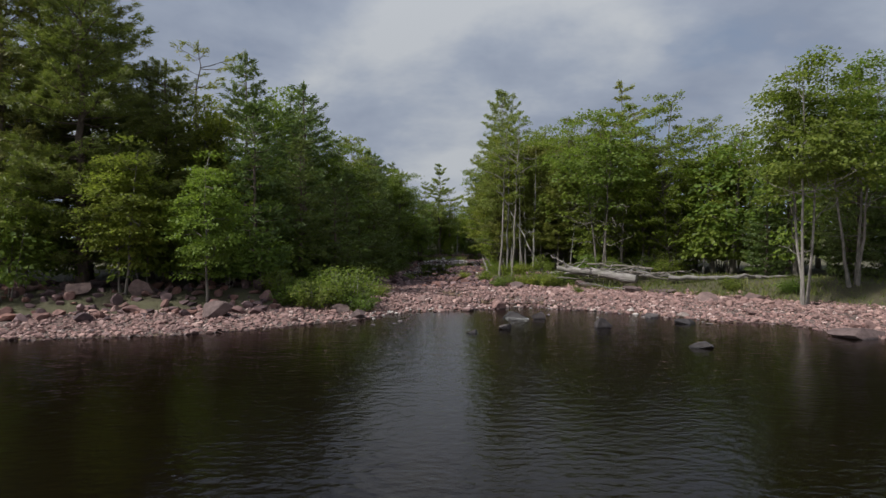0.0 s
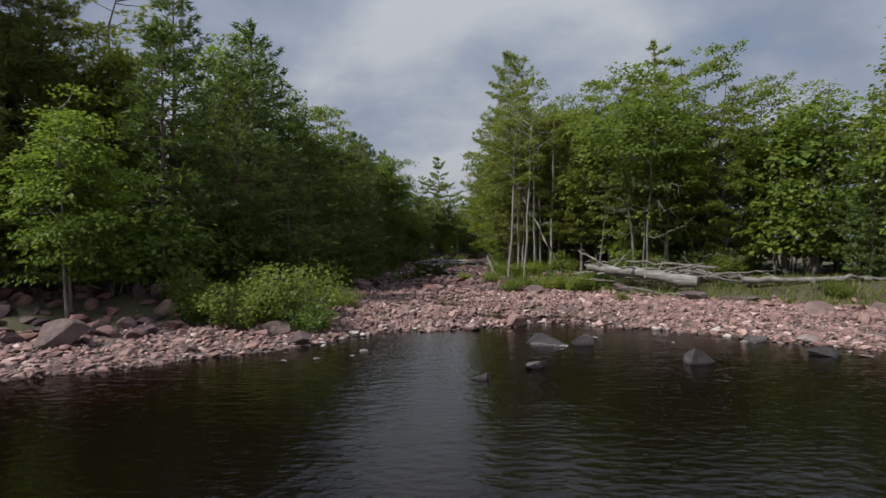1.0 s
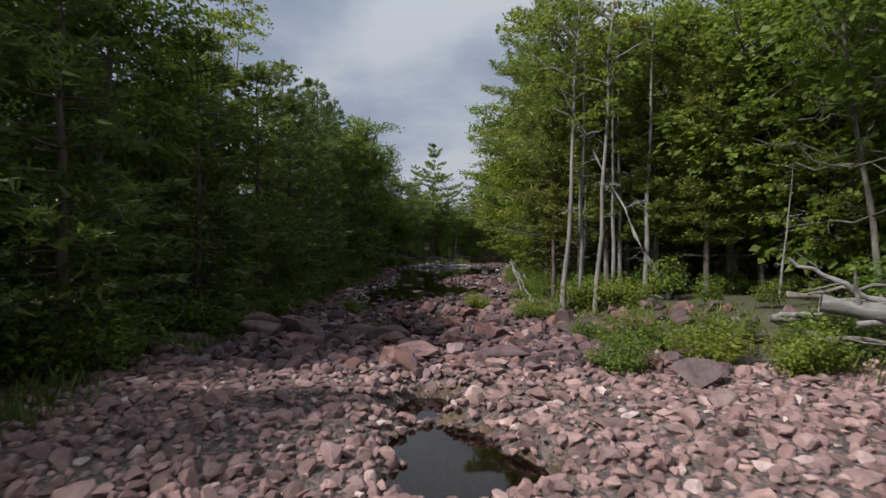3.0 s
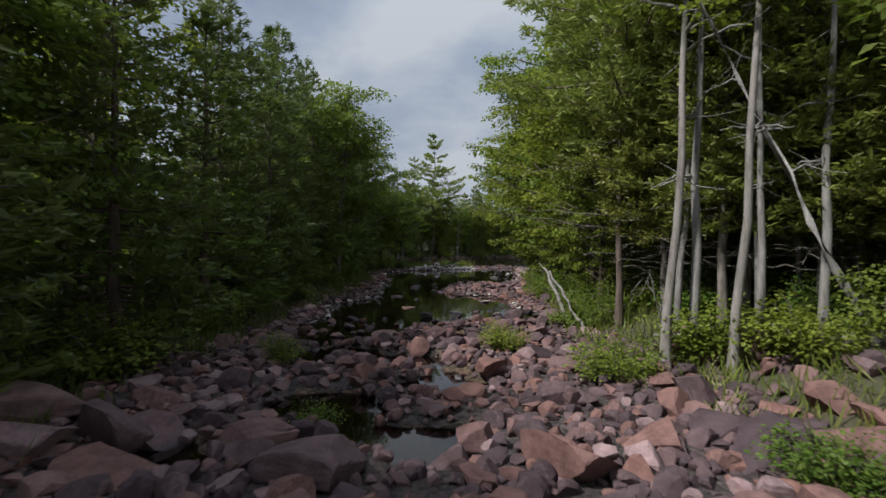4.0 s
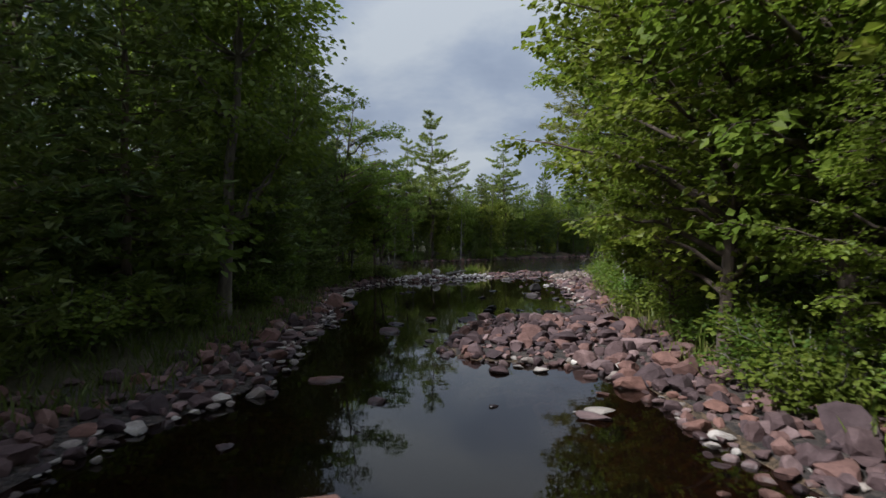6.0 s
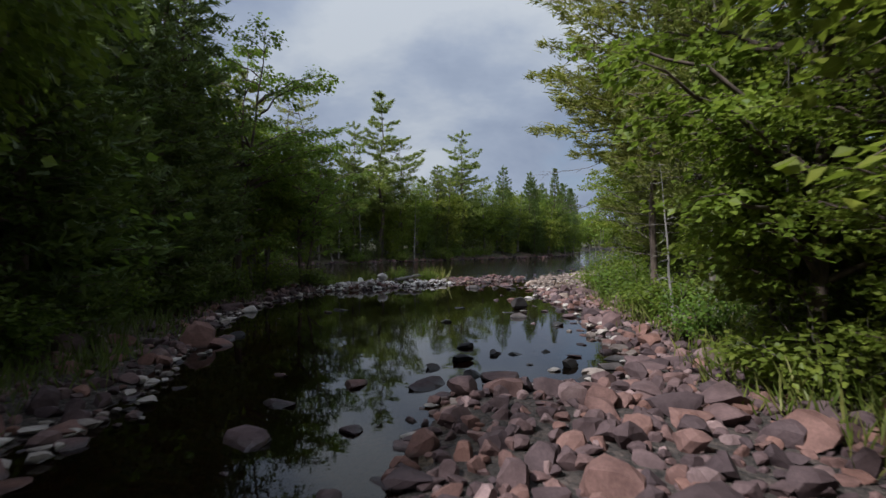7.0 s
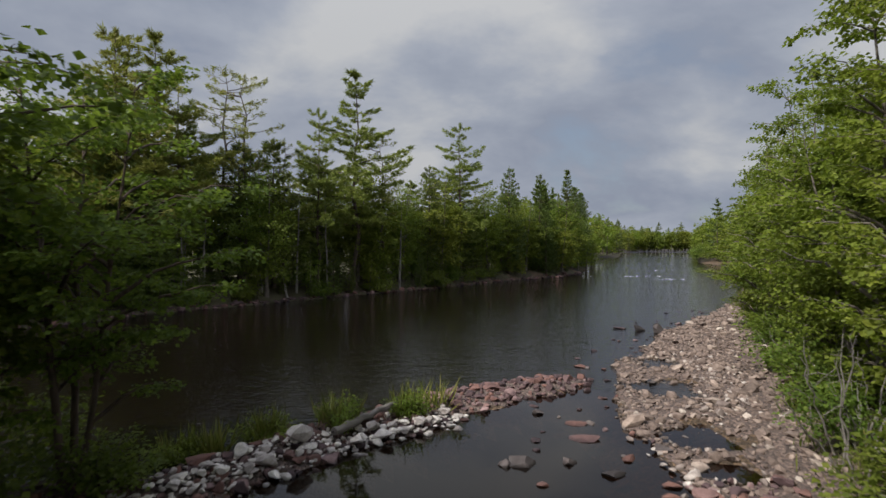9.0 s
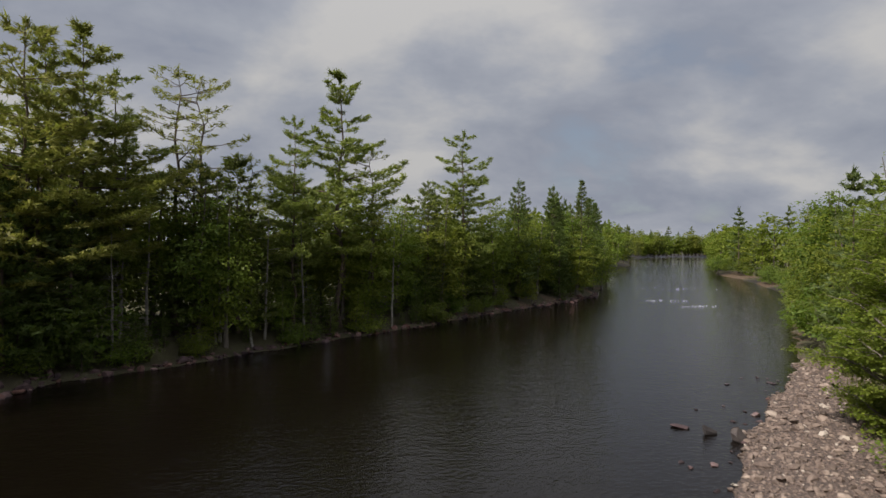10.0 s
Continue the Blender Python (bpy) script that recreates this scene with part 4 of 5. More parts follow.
pile("bed_rocks", "mauve-brown creek rocks", 3, *scatter(3, (-4.4, 29), (4.8, 44), 0.185, lambda x, y, w, b, r: (w > -0.3) & (b < 0.7) & (r.random(len(x)) < 0.94), (0.108, 0.40), -0.02), M_ROCK, MIDDLE, ground)
pile("shore_rocks", "damp stones along the creek", 4, *scatter(4, (-5, 43), (8, 70), 0.215, lambda x, y, w, b, r: (w > -0.35) & (b < 0.6) & ((x > 0) | (r.random(len(x)) < 0.85)), (0.096, 0.42), -0.08), M_ROCK, MIDDLE, ground)
pile("bar_stones", "pale stones on the gravel bar", 5, *scatter(5, (-3.5, 69), (8, 78), 0.19, lambda x, y, w, b, r: (to_line(BAR, x, y, False) < 0.85 + 0.3 * r.random(len(x))), (0.088, 0.42)), M_ROCK, MIDDLE, ground)
pile("spit_cobbles", "pinkish cobbles on the river beach", 6, *scatter(6, (6, 66), (25, 96), 0.165, lambda x, y, w, b, r: (w > -0.15) & (b < 0.8) & (y > 66), (0.062, 0.5)), M_SPIT, CHEAP, ground)
pile("sunken_stones", "stones lying in shallow water", 7, *scatter(7, (-5, 17), (10, 76), 0.6, lambda x, y, w, b, r: (w < 0) & (w > -1.6) & (r.random(len(x)) < 0.5) & ((x > 0) | (y < 42)), (0.10, 0.3)), M_ROCK, MIDDLE, ground, 0.15)
pile("bank_rubble", "dark angular rocks heaped on the bank", 8, *scatter(8, (-24, 17), (-5.5, 23), 0.45, lambda x, y, w, b, r: (b > -0.6) & (b < 4.5) & (r.random(len(x)) < 0.85), (0.2, 0.38)), M_ROCK, MIDDLE, ground)
pile("emergent_stones", "flat stones just breaking the water", 12, *scatter(12, (-3, 16.5), (9, 22.5), 0.42, lambda x, y, w, b, r: (w < -0.05) & (w > -1.9) & (r.random(len(x)) < 0.42 * np.exp(w)), (0.075, 0.45)), M_PALE, MIDDLE, ground, 0.42, 0.0, 0.45)
pile("emergent_stones", "flat stones just breaking the water", 13, *scatter(13, (-3.5, 42), (22, 92), 0.42, lambda x, y, w, b, r: (w < -0.05) & (w > -2.6) & (r.random(len(x)) < np.where(x > 0.5, 0.30, 0.16) * np.exp(0.7 * w)), (0.13, 0.45)), M_ROCK, MIDDLE, ground, 0.42, 0.005, 0.42)
pile("emergent_stones", "pale flat slabs breaking the water", 21, *scatter(21, (0.5, 43), (8, 74), 0.45, lambda x, y, w, b, r: (w < 0.0) & (w > -1.6) & (r.random(len(x)) < 0.26 * np.exp(0.9 * w)), (0.11, 0.4)), M_PALE, MIDDLE, ground, 0.42, 0.012, 0.34)
pile("pool_rocks", "dull mauve rocks standing in the pool", 23, *scatter(23, (-3.2, 36.5), (1.2, 43.2), 0.40, lambda x, y, w, b, r: (w < 0.1) & (r.random(len(x)) < np.where(y < 41.5, 0.42, 0.12)), (0.15, 0.35)), M_ROCK, MIDDLE, ground, 0.38, 0.01, 0.7)
pile("shore_slabs", "large dull mauve slabs on the east shore", 22, *scatter(22, (1.0, 41.5), (8, 67), 0.62, lambda x, y, w, b, r: (w > -0.3) & (b < 0.7) & (r.random(len(x)) < 0.62), (0.21, 0.3)), M_ROCK, MIDDLE, ground, 0.16, None, 0.8)
pile("pale_cobbles", "sun-bleached whitish cobbles", 14, *scatter(14, (-3, 68.5), (5, 76), 0.105, lambda x, y, w, b, r: (to_line([(-1.8, 70.1), (-1.0, 70.7), (0.2, 71.7), (0.9, 72.1), (2.0, 72.9), (3.2, 73.5)], x, y, False) < 0.75 * r.random(len(x)) ** 1.3 + 0.1), (0.066, 0.45)), M_WHITE, MIDDLE, ground, -0.35, None, 0.7)
pile("pale_cobbles", "sun-bleached pale cobbles", 18, *scatter(18, (5, 68.5), (14, 81), 0.17, lambda x, y, w, b, r: (to_line([(6.7, 69.0), (7.6, 71.2), (8.5, 72.0), (10.4, 74.8), (12, 79)], x, y, False) < 0.9 * r.random(len(x)) ** 1.5) & (r.random(len(x)) < 0.55), (0.062, 0.45)), M_PALE, MIDDLE, ground, 0.1)
pile("pale_cobbles", "pale dry stones round the river inlet", 19, *scatter(19, (-4, 16.5), (9, 23.5), 0.2, lambda x, y, w, b, r: (w > -0.25) & (w < 0.35) & (r.random(len(x)) < 0.42), (0.075, 0.4)), M_PALE, MIDDLE, ground, 0.1, None, 0.7)
pile("shore_rocks", "heaped pinkish stones along the creek", 15, *scatter(15, (0.4, 42.5), (8, 66), 0.26, lambda x, y, w, b, r: (w > -0.25) & (b < 0.9) & (r.random(len(x)) < 0.8), (0.088, 0.36)), M_ROCK, MIDDLE, ground, 0.18)
pile("pale_cobbles", "pale flat stones along the water's edge", 16, *scatter(16, (-4.5, 42), (0, 70), 0.19, lambda x, y, w, b, r: (w > -0.5) & (w < 0.12) & (r.random(len(x)) < 0.42), (0.085, 0.42)), M_PALE, MIDDLE, ground, 0.3, 0.02, 0.6)
pile("pale_cobbles", "pale flat stones along the water's edge", 17, *scatter(17, (1.5, 44), (9, 72), 0.22, lambda x, y, w, b, r: (w > -0.4) & (w < 0.15) & (r.random(len(x)) < 0.38), (0.09, 0.45)), M_PALE, MIDDLE, ground, 0.3, 0.02, 0.6)
pile("bank_rocks", "heaped boulders at the wood's edge", 10, *scatter(10, (3.2, 30.5), (8.5, 37.5), 0.42, lambda x, y, w, b, r: (b > -0.5) & (b < 2.4) & (r.random(len(x)) < 0.8), (0.21, 0.36)), M_ROCK, MIDDLE, ground)
pile("far_shore_stones", "stones along the far shore", 9, *scatter(9, (-16, 88), (30, 136), 0.5, lambda x, y, w, b, r: (w > -0.3) & (w < 0.9) & (y > 88) & (x < 29) & (y > x + 75), (0.18, 0.4)), M_ROCK, CHEAP, ground)


def block_shape(seed):
    """A broken, flat-faced block of rock."""
    rng = np.random.default_rng(seed)
    bm = bmesh.new()
    bmesh.ops.create_icosphere(bm, subdivisions=4, radius=1.0)
    v = np.array([p.co[:] for p in bm.verts])
    f = np.array([[p.index for p in q.verts] for q in bm.faces])
    bm.free()
    for k in range(9):
        n = unit(rng.normal(0, 1, 3) * [1, 1, 0.8])
        over = np.maximum(0, v @ n - rng.uniform(0.30, 0.62))
        v = v - over[:, None] * n
    bumps = np.array([[noise.noise(Vector(p * 3.1 + seed)) + 0.5 * noise.noise(Vector(p * 8.3 + seed))] for p in v])
    return v * (1 + 0.035 * bumps), f


def boulder(x, y, length, width, height, turn, seed, material=None, label="grey-pink boulder among the cobbles", tilt=0, up=None):
    v, f = block_shape(seed)
    b = Buf()
    v = v / np.abs(v).max(0)
    b.add(v * [length / 2, width / 2, height / 2], f)
    ob = new("boulder", b.mesh("boulder", material or M_BOULDER))
    z = float(ground_height(np.array([x]), np.array([y]))[0]) if up is None else up
    ob.matrix_basis = pose(x, y, z + height * 0.22, tilt, 0, turn)
    return tagged(ob, label, "boulder", "boulders along the creek")


IN_WATER = "grey rock standing out of the dark water"
for k, (x, y, l, w, h, turn) in enumerate([
        (5.1, 17.2, 0.6, 0.5, 0.46, 10), (2.6, 19.3, 1.15, 0.7, 0.36, -25), (3.3, 19.1, 0.65, 0.5, 0.38, 20), (1.95, 16.9, 0.5, 0.36, 0.25, 0), (0.95, 16.1, 0.42, 0.3, 0.2, 40), (6.7, 13.9, 0.9, 0.4, 0.25, 5),
        (8.1, 18.0, 0.9, 0.5, 0.3, 0), (7.4, 19.6, 0.7, 0.5, 0.35, 15), (0.12, 43.4, 0.42, 0.3, 0.26, 20), (0.94, 42.9, 0.42, 0.36, 0.34, 0), (0.95, 44.5, 0.4, 0.2, 0.12, 0), (0.9, 42.2, 0.4, 0.36, 0.34, 70),
        (1.33, 56.5, 0.26, 0.2, 0.14, 0), (1.83, 56.0, 0.3, 0.22, 0.16, 30), (2.77, 57.4, 0.3, 0.2, 0.1, 0), (2.05, 58.1, 0.4, 0.22, 0.16, 0), (2.41, 57.4, 0.26, 0.2, 0.2, 30), (3.3, 57.6, 0.3, 0.2, 0.1, 60),
        (1.78, 57.0, 0.42, 0.28, 0.2, 0), (3.35, 56.45, 0.3, 0.25, 0.2, 0), (3.55, 56.0, 0.36, 0.26, 0.16, 30), (3.3, 55.6, 0.36, 0.26, 0.14, 0), (4.2, 56.9, 0.42, 0.3, 0.2, 0), (4.0, 56.3, 0.5, 0.36, 0.22, 20), (2.4, 43.7, 0.3, 0.2, 0.1, 0), (2.5, 42.95, 0.32, 0.26, 0.3, 0), (1.9, 42.75, 0.14, 0.1, 0.08, 0), (3.15, 44.45, 0.36, 0.28, 0.26, 10), (3.3, 43.9, 0.34, 0.26, 0.2, 50), (4.32, 63.9, 0.5, 0.42, 0.5, 15), (3.94, 62.0, 0.55, 0.3, 0.2, 0), (1.97, 61.3, 0.3, 0.2, 0.12, 0), (4.5, 60.6, 0.35, 0.25, 0.14, 0),
        (3.86, 63.0, 0.45, 0.26, 0.1, 0), (-0.63, 63.8, 0.5, 0.25, 0.12, 0), (2.68, 64.1, 0.4, 0.22, 0.12, 0), (-2.4, 59.7, 0.45, 0.3, 0.16, 0), (4.2, 71.1, 0.55, 0.4, 0.24, 0), (3.85, 71.15, 0.3, 0.25, 0.2, 0), (5.0, 71.1, 0.3, 0.24, 0.18, 40), (5.6, 70.5, 0.42, 0.3, 0.14, 0), (5.3, 73.9, 0.3, 0.25, 0.16, 0), (6.9, 71.5, 0.6, 0.45, 0.2, 0), (9.1, 76.2, 0.3, 0.25, 0.22, 0), (13.6, 84.5, 0.6, 0.5, 0.62, 0), (13.1, 85.2, 0.5, 0.4, 0.45, 0)]):
    boulder(x, y, l, w, h, turn, 300 + k, M_SLATE, IN_WATER, up=-0.03)
for k, (x, y, l, w, h, turn) in enumerate([
        (-7.4, 17.9, 1.25, 0.8, 0.75, 15), (11.7, 15.4, 1.6, 1.1, 0.75, 20), (11.2, 14.9, 1.3, 0.7, 0.35, 0), (10.9, 22.2, 1.0, 0.7, 0.6, 0), (12.9, 22.6, 1.3, 0.8, 0.45, 0), (9.0, 26.0, 0.95, 0.7, 0.55, 0), (10.3, 25.4, 1.3, 0.8, 0.45, -20),
        (7.3, 28.0, 0.9, 0.7, 0.55, 0), (-2.9, 19.1, 0.75, 0.55, 0.45, 40), (-3.7, 20.0, 0.8, 0.6, 0.45, 0), (-0.73, 23.1, 0.5, 0.4, 0.3, 30), (-1.2, 33.2, 0.9, 0.6, 0.42, 20), (-3.0, 33.6, 1.2, 0.8, 0.5, 0), (0.9, 33.5, 0.7, 0.5, 0.46, 30),
        (1.3, 38.3, 0.65, 0.45, 0.4, -20), (3.6, 34.6, 0.9, 0.6, 0.85, 60), (5.2, 36.0, 1.1, 0.8, 0.6, 0), (2.1, 37.3, 0.6, 0.45, 0.4, 10), (1.8, 34.6, 0.6, 0.45, 0.4, 0), (2.6, 33.2, 0.7, 0.5, 0.42, 30), (0.2, 30.0, 1.1, 0.7, 0.34, 10), (1.5, 30.1, 1.0, 0.6, 0.32, -12), (-1.8, 29.9, 1.0, 0.7, 0.42, 0), (3.9, 28.8, 0.6, 0.45, 0.4, 0), (3.6, 27.3, 0.55, 0.4, 0.3, 0), (-2.5, 33.7, 0.9, 0.7, 0.46, 10), (-3.4, 33.0, 1.2, 0.8, 0.55, 0), (3.9, 28.3, 0.8, 0.6, 0.45, 20),
        (4.2, 33.0, 1.4, 0.9, 0.5, 20), (-2.2, 32.8, 1.5, 0.9, 0.5, -10), (-0.5, 32.5, 1.2, 0.8, 0.44, 15), (-3.9, 33.9, 1.3, 0.9, 0.6, 30), (1.6, 32.6, 1.0, 0.7, 0.5, -20), (1.2, 36.2, 0.6, 0.45, 0.4, 30), (-10.6, 19.9, 1.1, 0.8, 0.8, 0), (-12.6, 19.4, 1.0, 0.8, 0.7, 30)]):
    boulder(x, y, l, w, h, turn, 400 + k, M_ROCK_ONE if 28.5 < y < 41 else None)


# ---------------------------------------------------------------- the trees that stand out
LEFT, RIGHT, FAR = "trees of the creek's west bank", "trees of the creek's east bank", "trees of the far river bank"
for row in [
        ("pine", -13.9, 21.4, 12.6, 1.2), ("pine", -17.4, 22.0, 14.2, 1.2), ("pine", -21.0, 22.0, 14.5, 1.2), ("pine", -15.6, 24.5, 14.0, 1.1), ("pine", -11.6, 23.4, 9.5, 1.1), ("sapling", -11.4, 19.8, 5.7, 1.1), ("sapling", -8.3, 19.7, 5.5, 0.95), ("sapling", -14.9, 19.8, 4.8, 1.0), ("maple", -13.2, 25.2, 10.2, 0.9),
        ("pine_thin", -12.4, 28.2, 11.6, 1.3), ("bright", -10.1, 24.2, 9.2, 0.8), ("pine_dark", -9.7, 27.6, 11.2, 0.9), ("bright", -8.9, 31.0, 12.0, 0.8), ("pine_dark", -6.9, 28.0, 9.8, 1.1), ("hemlock", -6.2, 24.5, 6.5, 1.0),
        ("hemlock", -7.6, 22.6, 7.5, 1.0), ("maple", -6.2, 31.5, 9.0, 0.95), ("maple_low", -6.3, 35.5, 7.5, 1.0), ("maple_full", -6.6, 38.5, 9.2, 0.9), ("pine_dark", -8.6, 41.8, 8.0, 0.95), ("hemlock", -5.9, 44.0, 6.5, 1.0),
        ("spruce", -6.7, 51.2, 10.4, 1.0), ("hemlock", -4.9, 47.6, 5.8, 0.9), ("hemlock", -8.0, 67.6, 7.6, 1.0), ("hemlock", -9.8, 65.6, 8.0, 1.0), ("hemlock", -10.8, 63.0, 8.0, 1.0), ("thicket", -9.2, 67.2, 2.8, 1.0), ("thicket", -11.4, 65.0, 2.8, 1.0), ("maple", -4.4, 54.0, 11.0, 1.0), ("hemlock", -6.4, 48.0, 8.2, 1.0), ("pine_dark", -6.5, 56.5, 9.0, 1.0), ("hemlock", -5.6, 60.0, 7.0, 1.1),
        ("pine_dark", -6.4, 63.2, 9.0, 1.0), ("pine_dark", -5.6, 64.6, 11.5, 0.95), ("pine_dark", -7.6, 60.6, 11.5, 0.95), ("bright_low", -4.2, 69.2, 6.8, 1.0), ("maple_low", -8.6, 69.0, 7.0, 1.0), ("pine_dark", -5.2, 60.6, 9.6, 0.8), ("pine_dark", -8.4, 58.6, 10.0, 0.9), ("pine_dark", -8.6, 62.4, 10.0, 0.9), ("bright", -9.2, 34.4, 8.6, 1.0), ("pine_dark", -6.6, 45.8, 9.5, 1.0), ("pine_dark", -5.8, 54.0, 10.0, 0.9), ("hemlock", -5.4, 57.6, 8.6, 1.0), ("pine_dark", -5.9, 49.6, 9.8, 0.9), ("hemlock", -6.0, 61.6, 9.0, 1.0), ("maple", -7.2, 65.4, 9.2, 1.0)]:
    kind, x, y, h, w = row
    plant(kind, x, y, h, wide=w, group=LEFT)
for row in [
        ("cedar", 5.5, 40.1, 8.8, 1.0), ("sapling", 7.7, 38.0, 4.6, 1.3), ("sapling", 8.8, 39.2, 5.0, 1.3), ("bright_low", 9.8, 41.2, 6.0, 1.0), ("sapling", 7.0, 40.8, 4.4, 1.3), ("cedar", 8.0, 51.6, 8.5, 1.0), ("maple", 10.1, 43.0, 12.4, 0.9), ("pine_tall", 13.0, 40.0, 13.2, 1.0), ("maple_full", 9.2, 35.6, 10.2, 0.95),
        ("bareish", 9.2, 31.3, 9.8, 1.05), ("maple_full", 12.4, 33.0, 10.4, 1.05), ("maple_river", 9.8, 33.6, 7.6, 0.85), ("maple_river", 13.2, 31.4, 7.4, 0.85), ("maple_full", 11.0, 35.4, 10.0, 0.95), ("maple_full", 15.0, 32.8, 9.0, 0.95), ("birch", 16.5, 31.0, 8.4, 1.2), ("hemlock", 16.0, 27.0, 6.0, 0.9), ("maple_high", 13.6, 20.6, 10.2, 0.95),
        ("maple_high", 16.4, 21.8, 9.6, 1.0), ("pine_dark", 18.6, 24.5, 9.4, 1.0), ("maple", 18.0, 19.0, 9.6, 1.0), ("bright", 8.1, 40.0, 11.8, 0.8), ("pine", 9.2, 37.0, 9.0, 0.75), ("bright", 7.2, 43.6, 12.2, 0.85), 
        ("cedar", 6.3, 49.8, 7.4, 0.9), ("bright_low", 6.0, 50.6, 4.4, 1.0), ("bright_low", 5.6, 54.8, 4.6, 1.0), ("hemlock", 7.0, 55.6, 8.0, 1.0), ("pine", 10.2, 64.8, 11.5, 1.0), ("maple_river", 10.5, 68.7, 8.4, 0.9),
        ("maple_low", 13.6, 74.2, 7.4, 1.0), ("alder_big", 17.2, 79.5, 9.4, 1.0), ("alder_big", 20.4, 85.0, 9.2, 1.0), ("alder_big", 14.4, 75.4, 7.0, 1.1), ("bright_low", 25.2, 90.6, 5.0, 1.0), ("sapling", 23.8, 91.2, 3.4, 1.2), ("sapling", 26.0, 92.6, 4.4, 1.1), ("alder_big", 27.5, 94.5, 7.6, 1.1)]:
    kind, x, y, h, w = row
    plant(kind, x, y, h, wide=w, group=RIGHT)
# the edge of the east wood: pale trunks before cedars, then maples and a pine that reach over the creek
for kind, x, y, h, w, turn in [
        ("pine_edge", 4.4, 40.0, 13.3, 1.0, 20), ("maple_over", 4.5, 41.8, 6.6, 0.8, 0), ("maple_edge", 3.85, 36.2, 10.6, 1.0, 0), ("pole", 4.35, 36.4, 9.0, 0.8, 50), ("pole", 5.2, 36.0, 8.0, 0.7, 120), ("pole", 5.7, 36.9, 8.6, 0.7, 200), ("maple_edge", 4.6, 35.7, 10.8, 0.9, 320), ("pole", 6.0, 35.9, 8.4, 0.8, 25),
        ("arbor", 5.6, 37.9, 8.0, 1.1, 0), ("arbor", 6.7, 36.9, 7.6, 1.1, 90), ("arbor", 7.8, 37.6, 8.4, 1.2, 200), ("arbor", 6.5, 38.8, 8.6, 1.2, 140), ("arbor", 5.1, 39.3, 8.0, 1.0, 250), ("arbor", 7.6, 35.7, 7.0, 1.1, 300),
        ("maple_over", 4.9, 44.0, 9.4, 1.0, 10), ("maple_over", 5.0, 47.8, 12.0, 0.8, 30), ("maple_over", 4.7, 49.9, 9.2, 1.05, -15), ("maple_over", 5.5, 54.2, 8.8, 1.0, 20), ("maple_over", 4.9, 46.7, 4.8, 0.95, 0), ("maple_over", 5.8, 48.3, 5.4, 1.0, 70), ("maple_over", 4.9, 52.2, 4.6, 1.0, 140), ("maple_over", 6.3, 45.6, 7.0, 0.9, 200), ("maple_edge", 6.9, 47.2, 11.4, 1.1, 15), ("maple_edge", 7.2, 44.6, 10.6, 1.0, -20), ("maple_edge", 6.0, 52.0, 11.0, 1.1, 30),
        ("pine_edge", 7.3, 61.8, 12.4, 1.25, 60), ("cedar", 7.3, 59.2, 9.0, 0.9, 0), ("maple_edge", 8.1, 57.6, 10.0, 1.0, 0), ("thicket", 8.0, 58.6, 2.6, 1.0, 0), ("thicket", 9.2, 60.6, 3.0, 1.0, 60), ("thicket", 7.6, 55.4, 2.4, 1.0, 120), ("maple_river", 18.5, 84.0, 7.4, 1.05, 40), ("maple_river", 12.0, 71.4, 8.8, 0.95, 0), ("maple_river", 14.2, 76.2, 8.4, 0.9, 120)]:
    plant(kind, x, y, h, turn, wide=w, group=RIGHT)
for kind, x, y, h, w, turn in [
        ("alder_dark", -2.8, 70.6, 6.3, 1.0, 0), ("hemlock", -6.4, 66.6, 7.6, 1.0, 0), ("pine_dark", -4.9, 64.0, 9.4, 0.9, 50), ("alder_dark", -4.5, 66.8, 8.8, 1.0, 80), ("alder_dark", -4.2, 70.6, 6.4, 0.9, 200), ("thicket", -3.6, 71.3, 1.6, 1.0, 0), ("thicket", -4.8, 69.8, 1.8, 1.0, 90), ("hemlock", -4.9, 25.6, 5.2, 1.1, 0), ("hemlock", -4.9, 28.8, 6.0, 1.15, 40), ("hemlock", -4.9, 33.2, 6.6, 1.15, 80),
        ("hemlock", -4.8, 36.9, 7.0, 1.1, 120), ("hemlock", -4.9, 40.6, 7.0, 1.15, 160), ("hemlock", -4.8, 45.0, 6.5, 1.1, 200), ("hemlock", -4.9, 51.2, 7.0, 1.1, 240), ("hemlock", -4.8, 57.2, 7.0, 1.1, 280), ("hemlock", -5.0, 62.2, 7.0, 1.1, 320)]:
    plant(kind, x, y, h, turn, wide=w, group=LEFT)
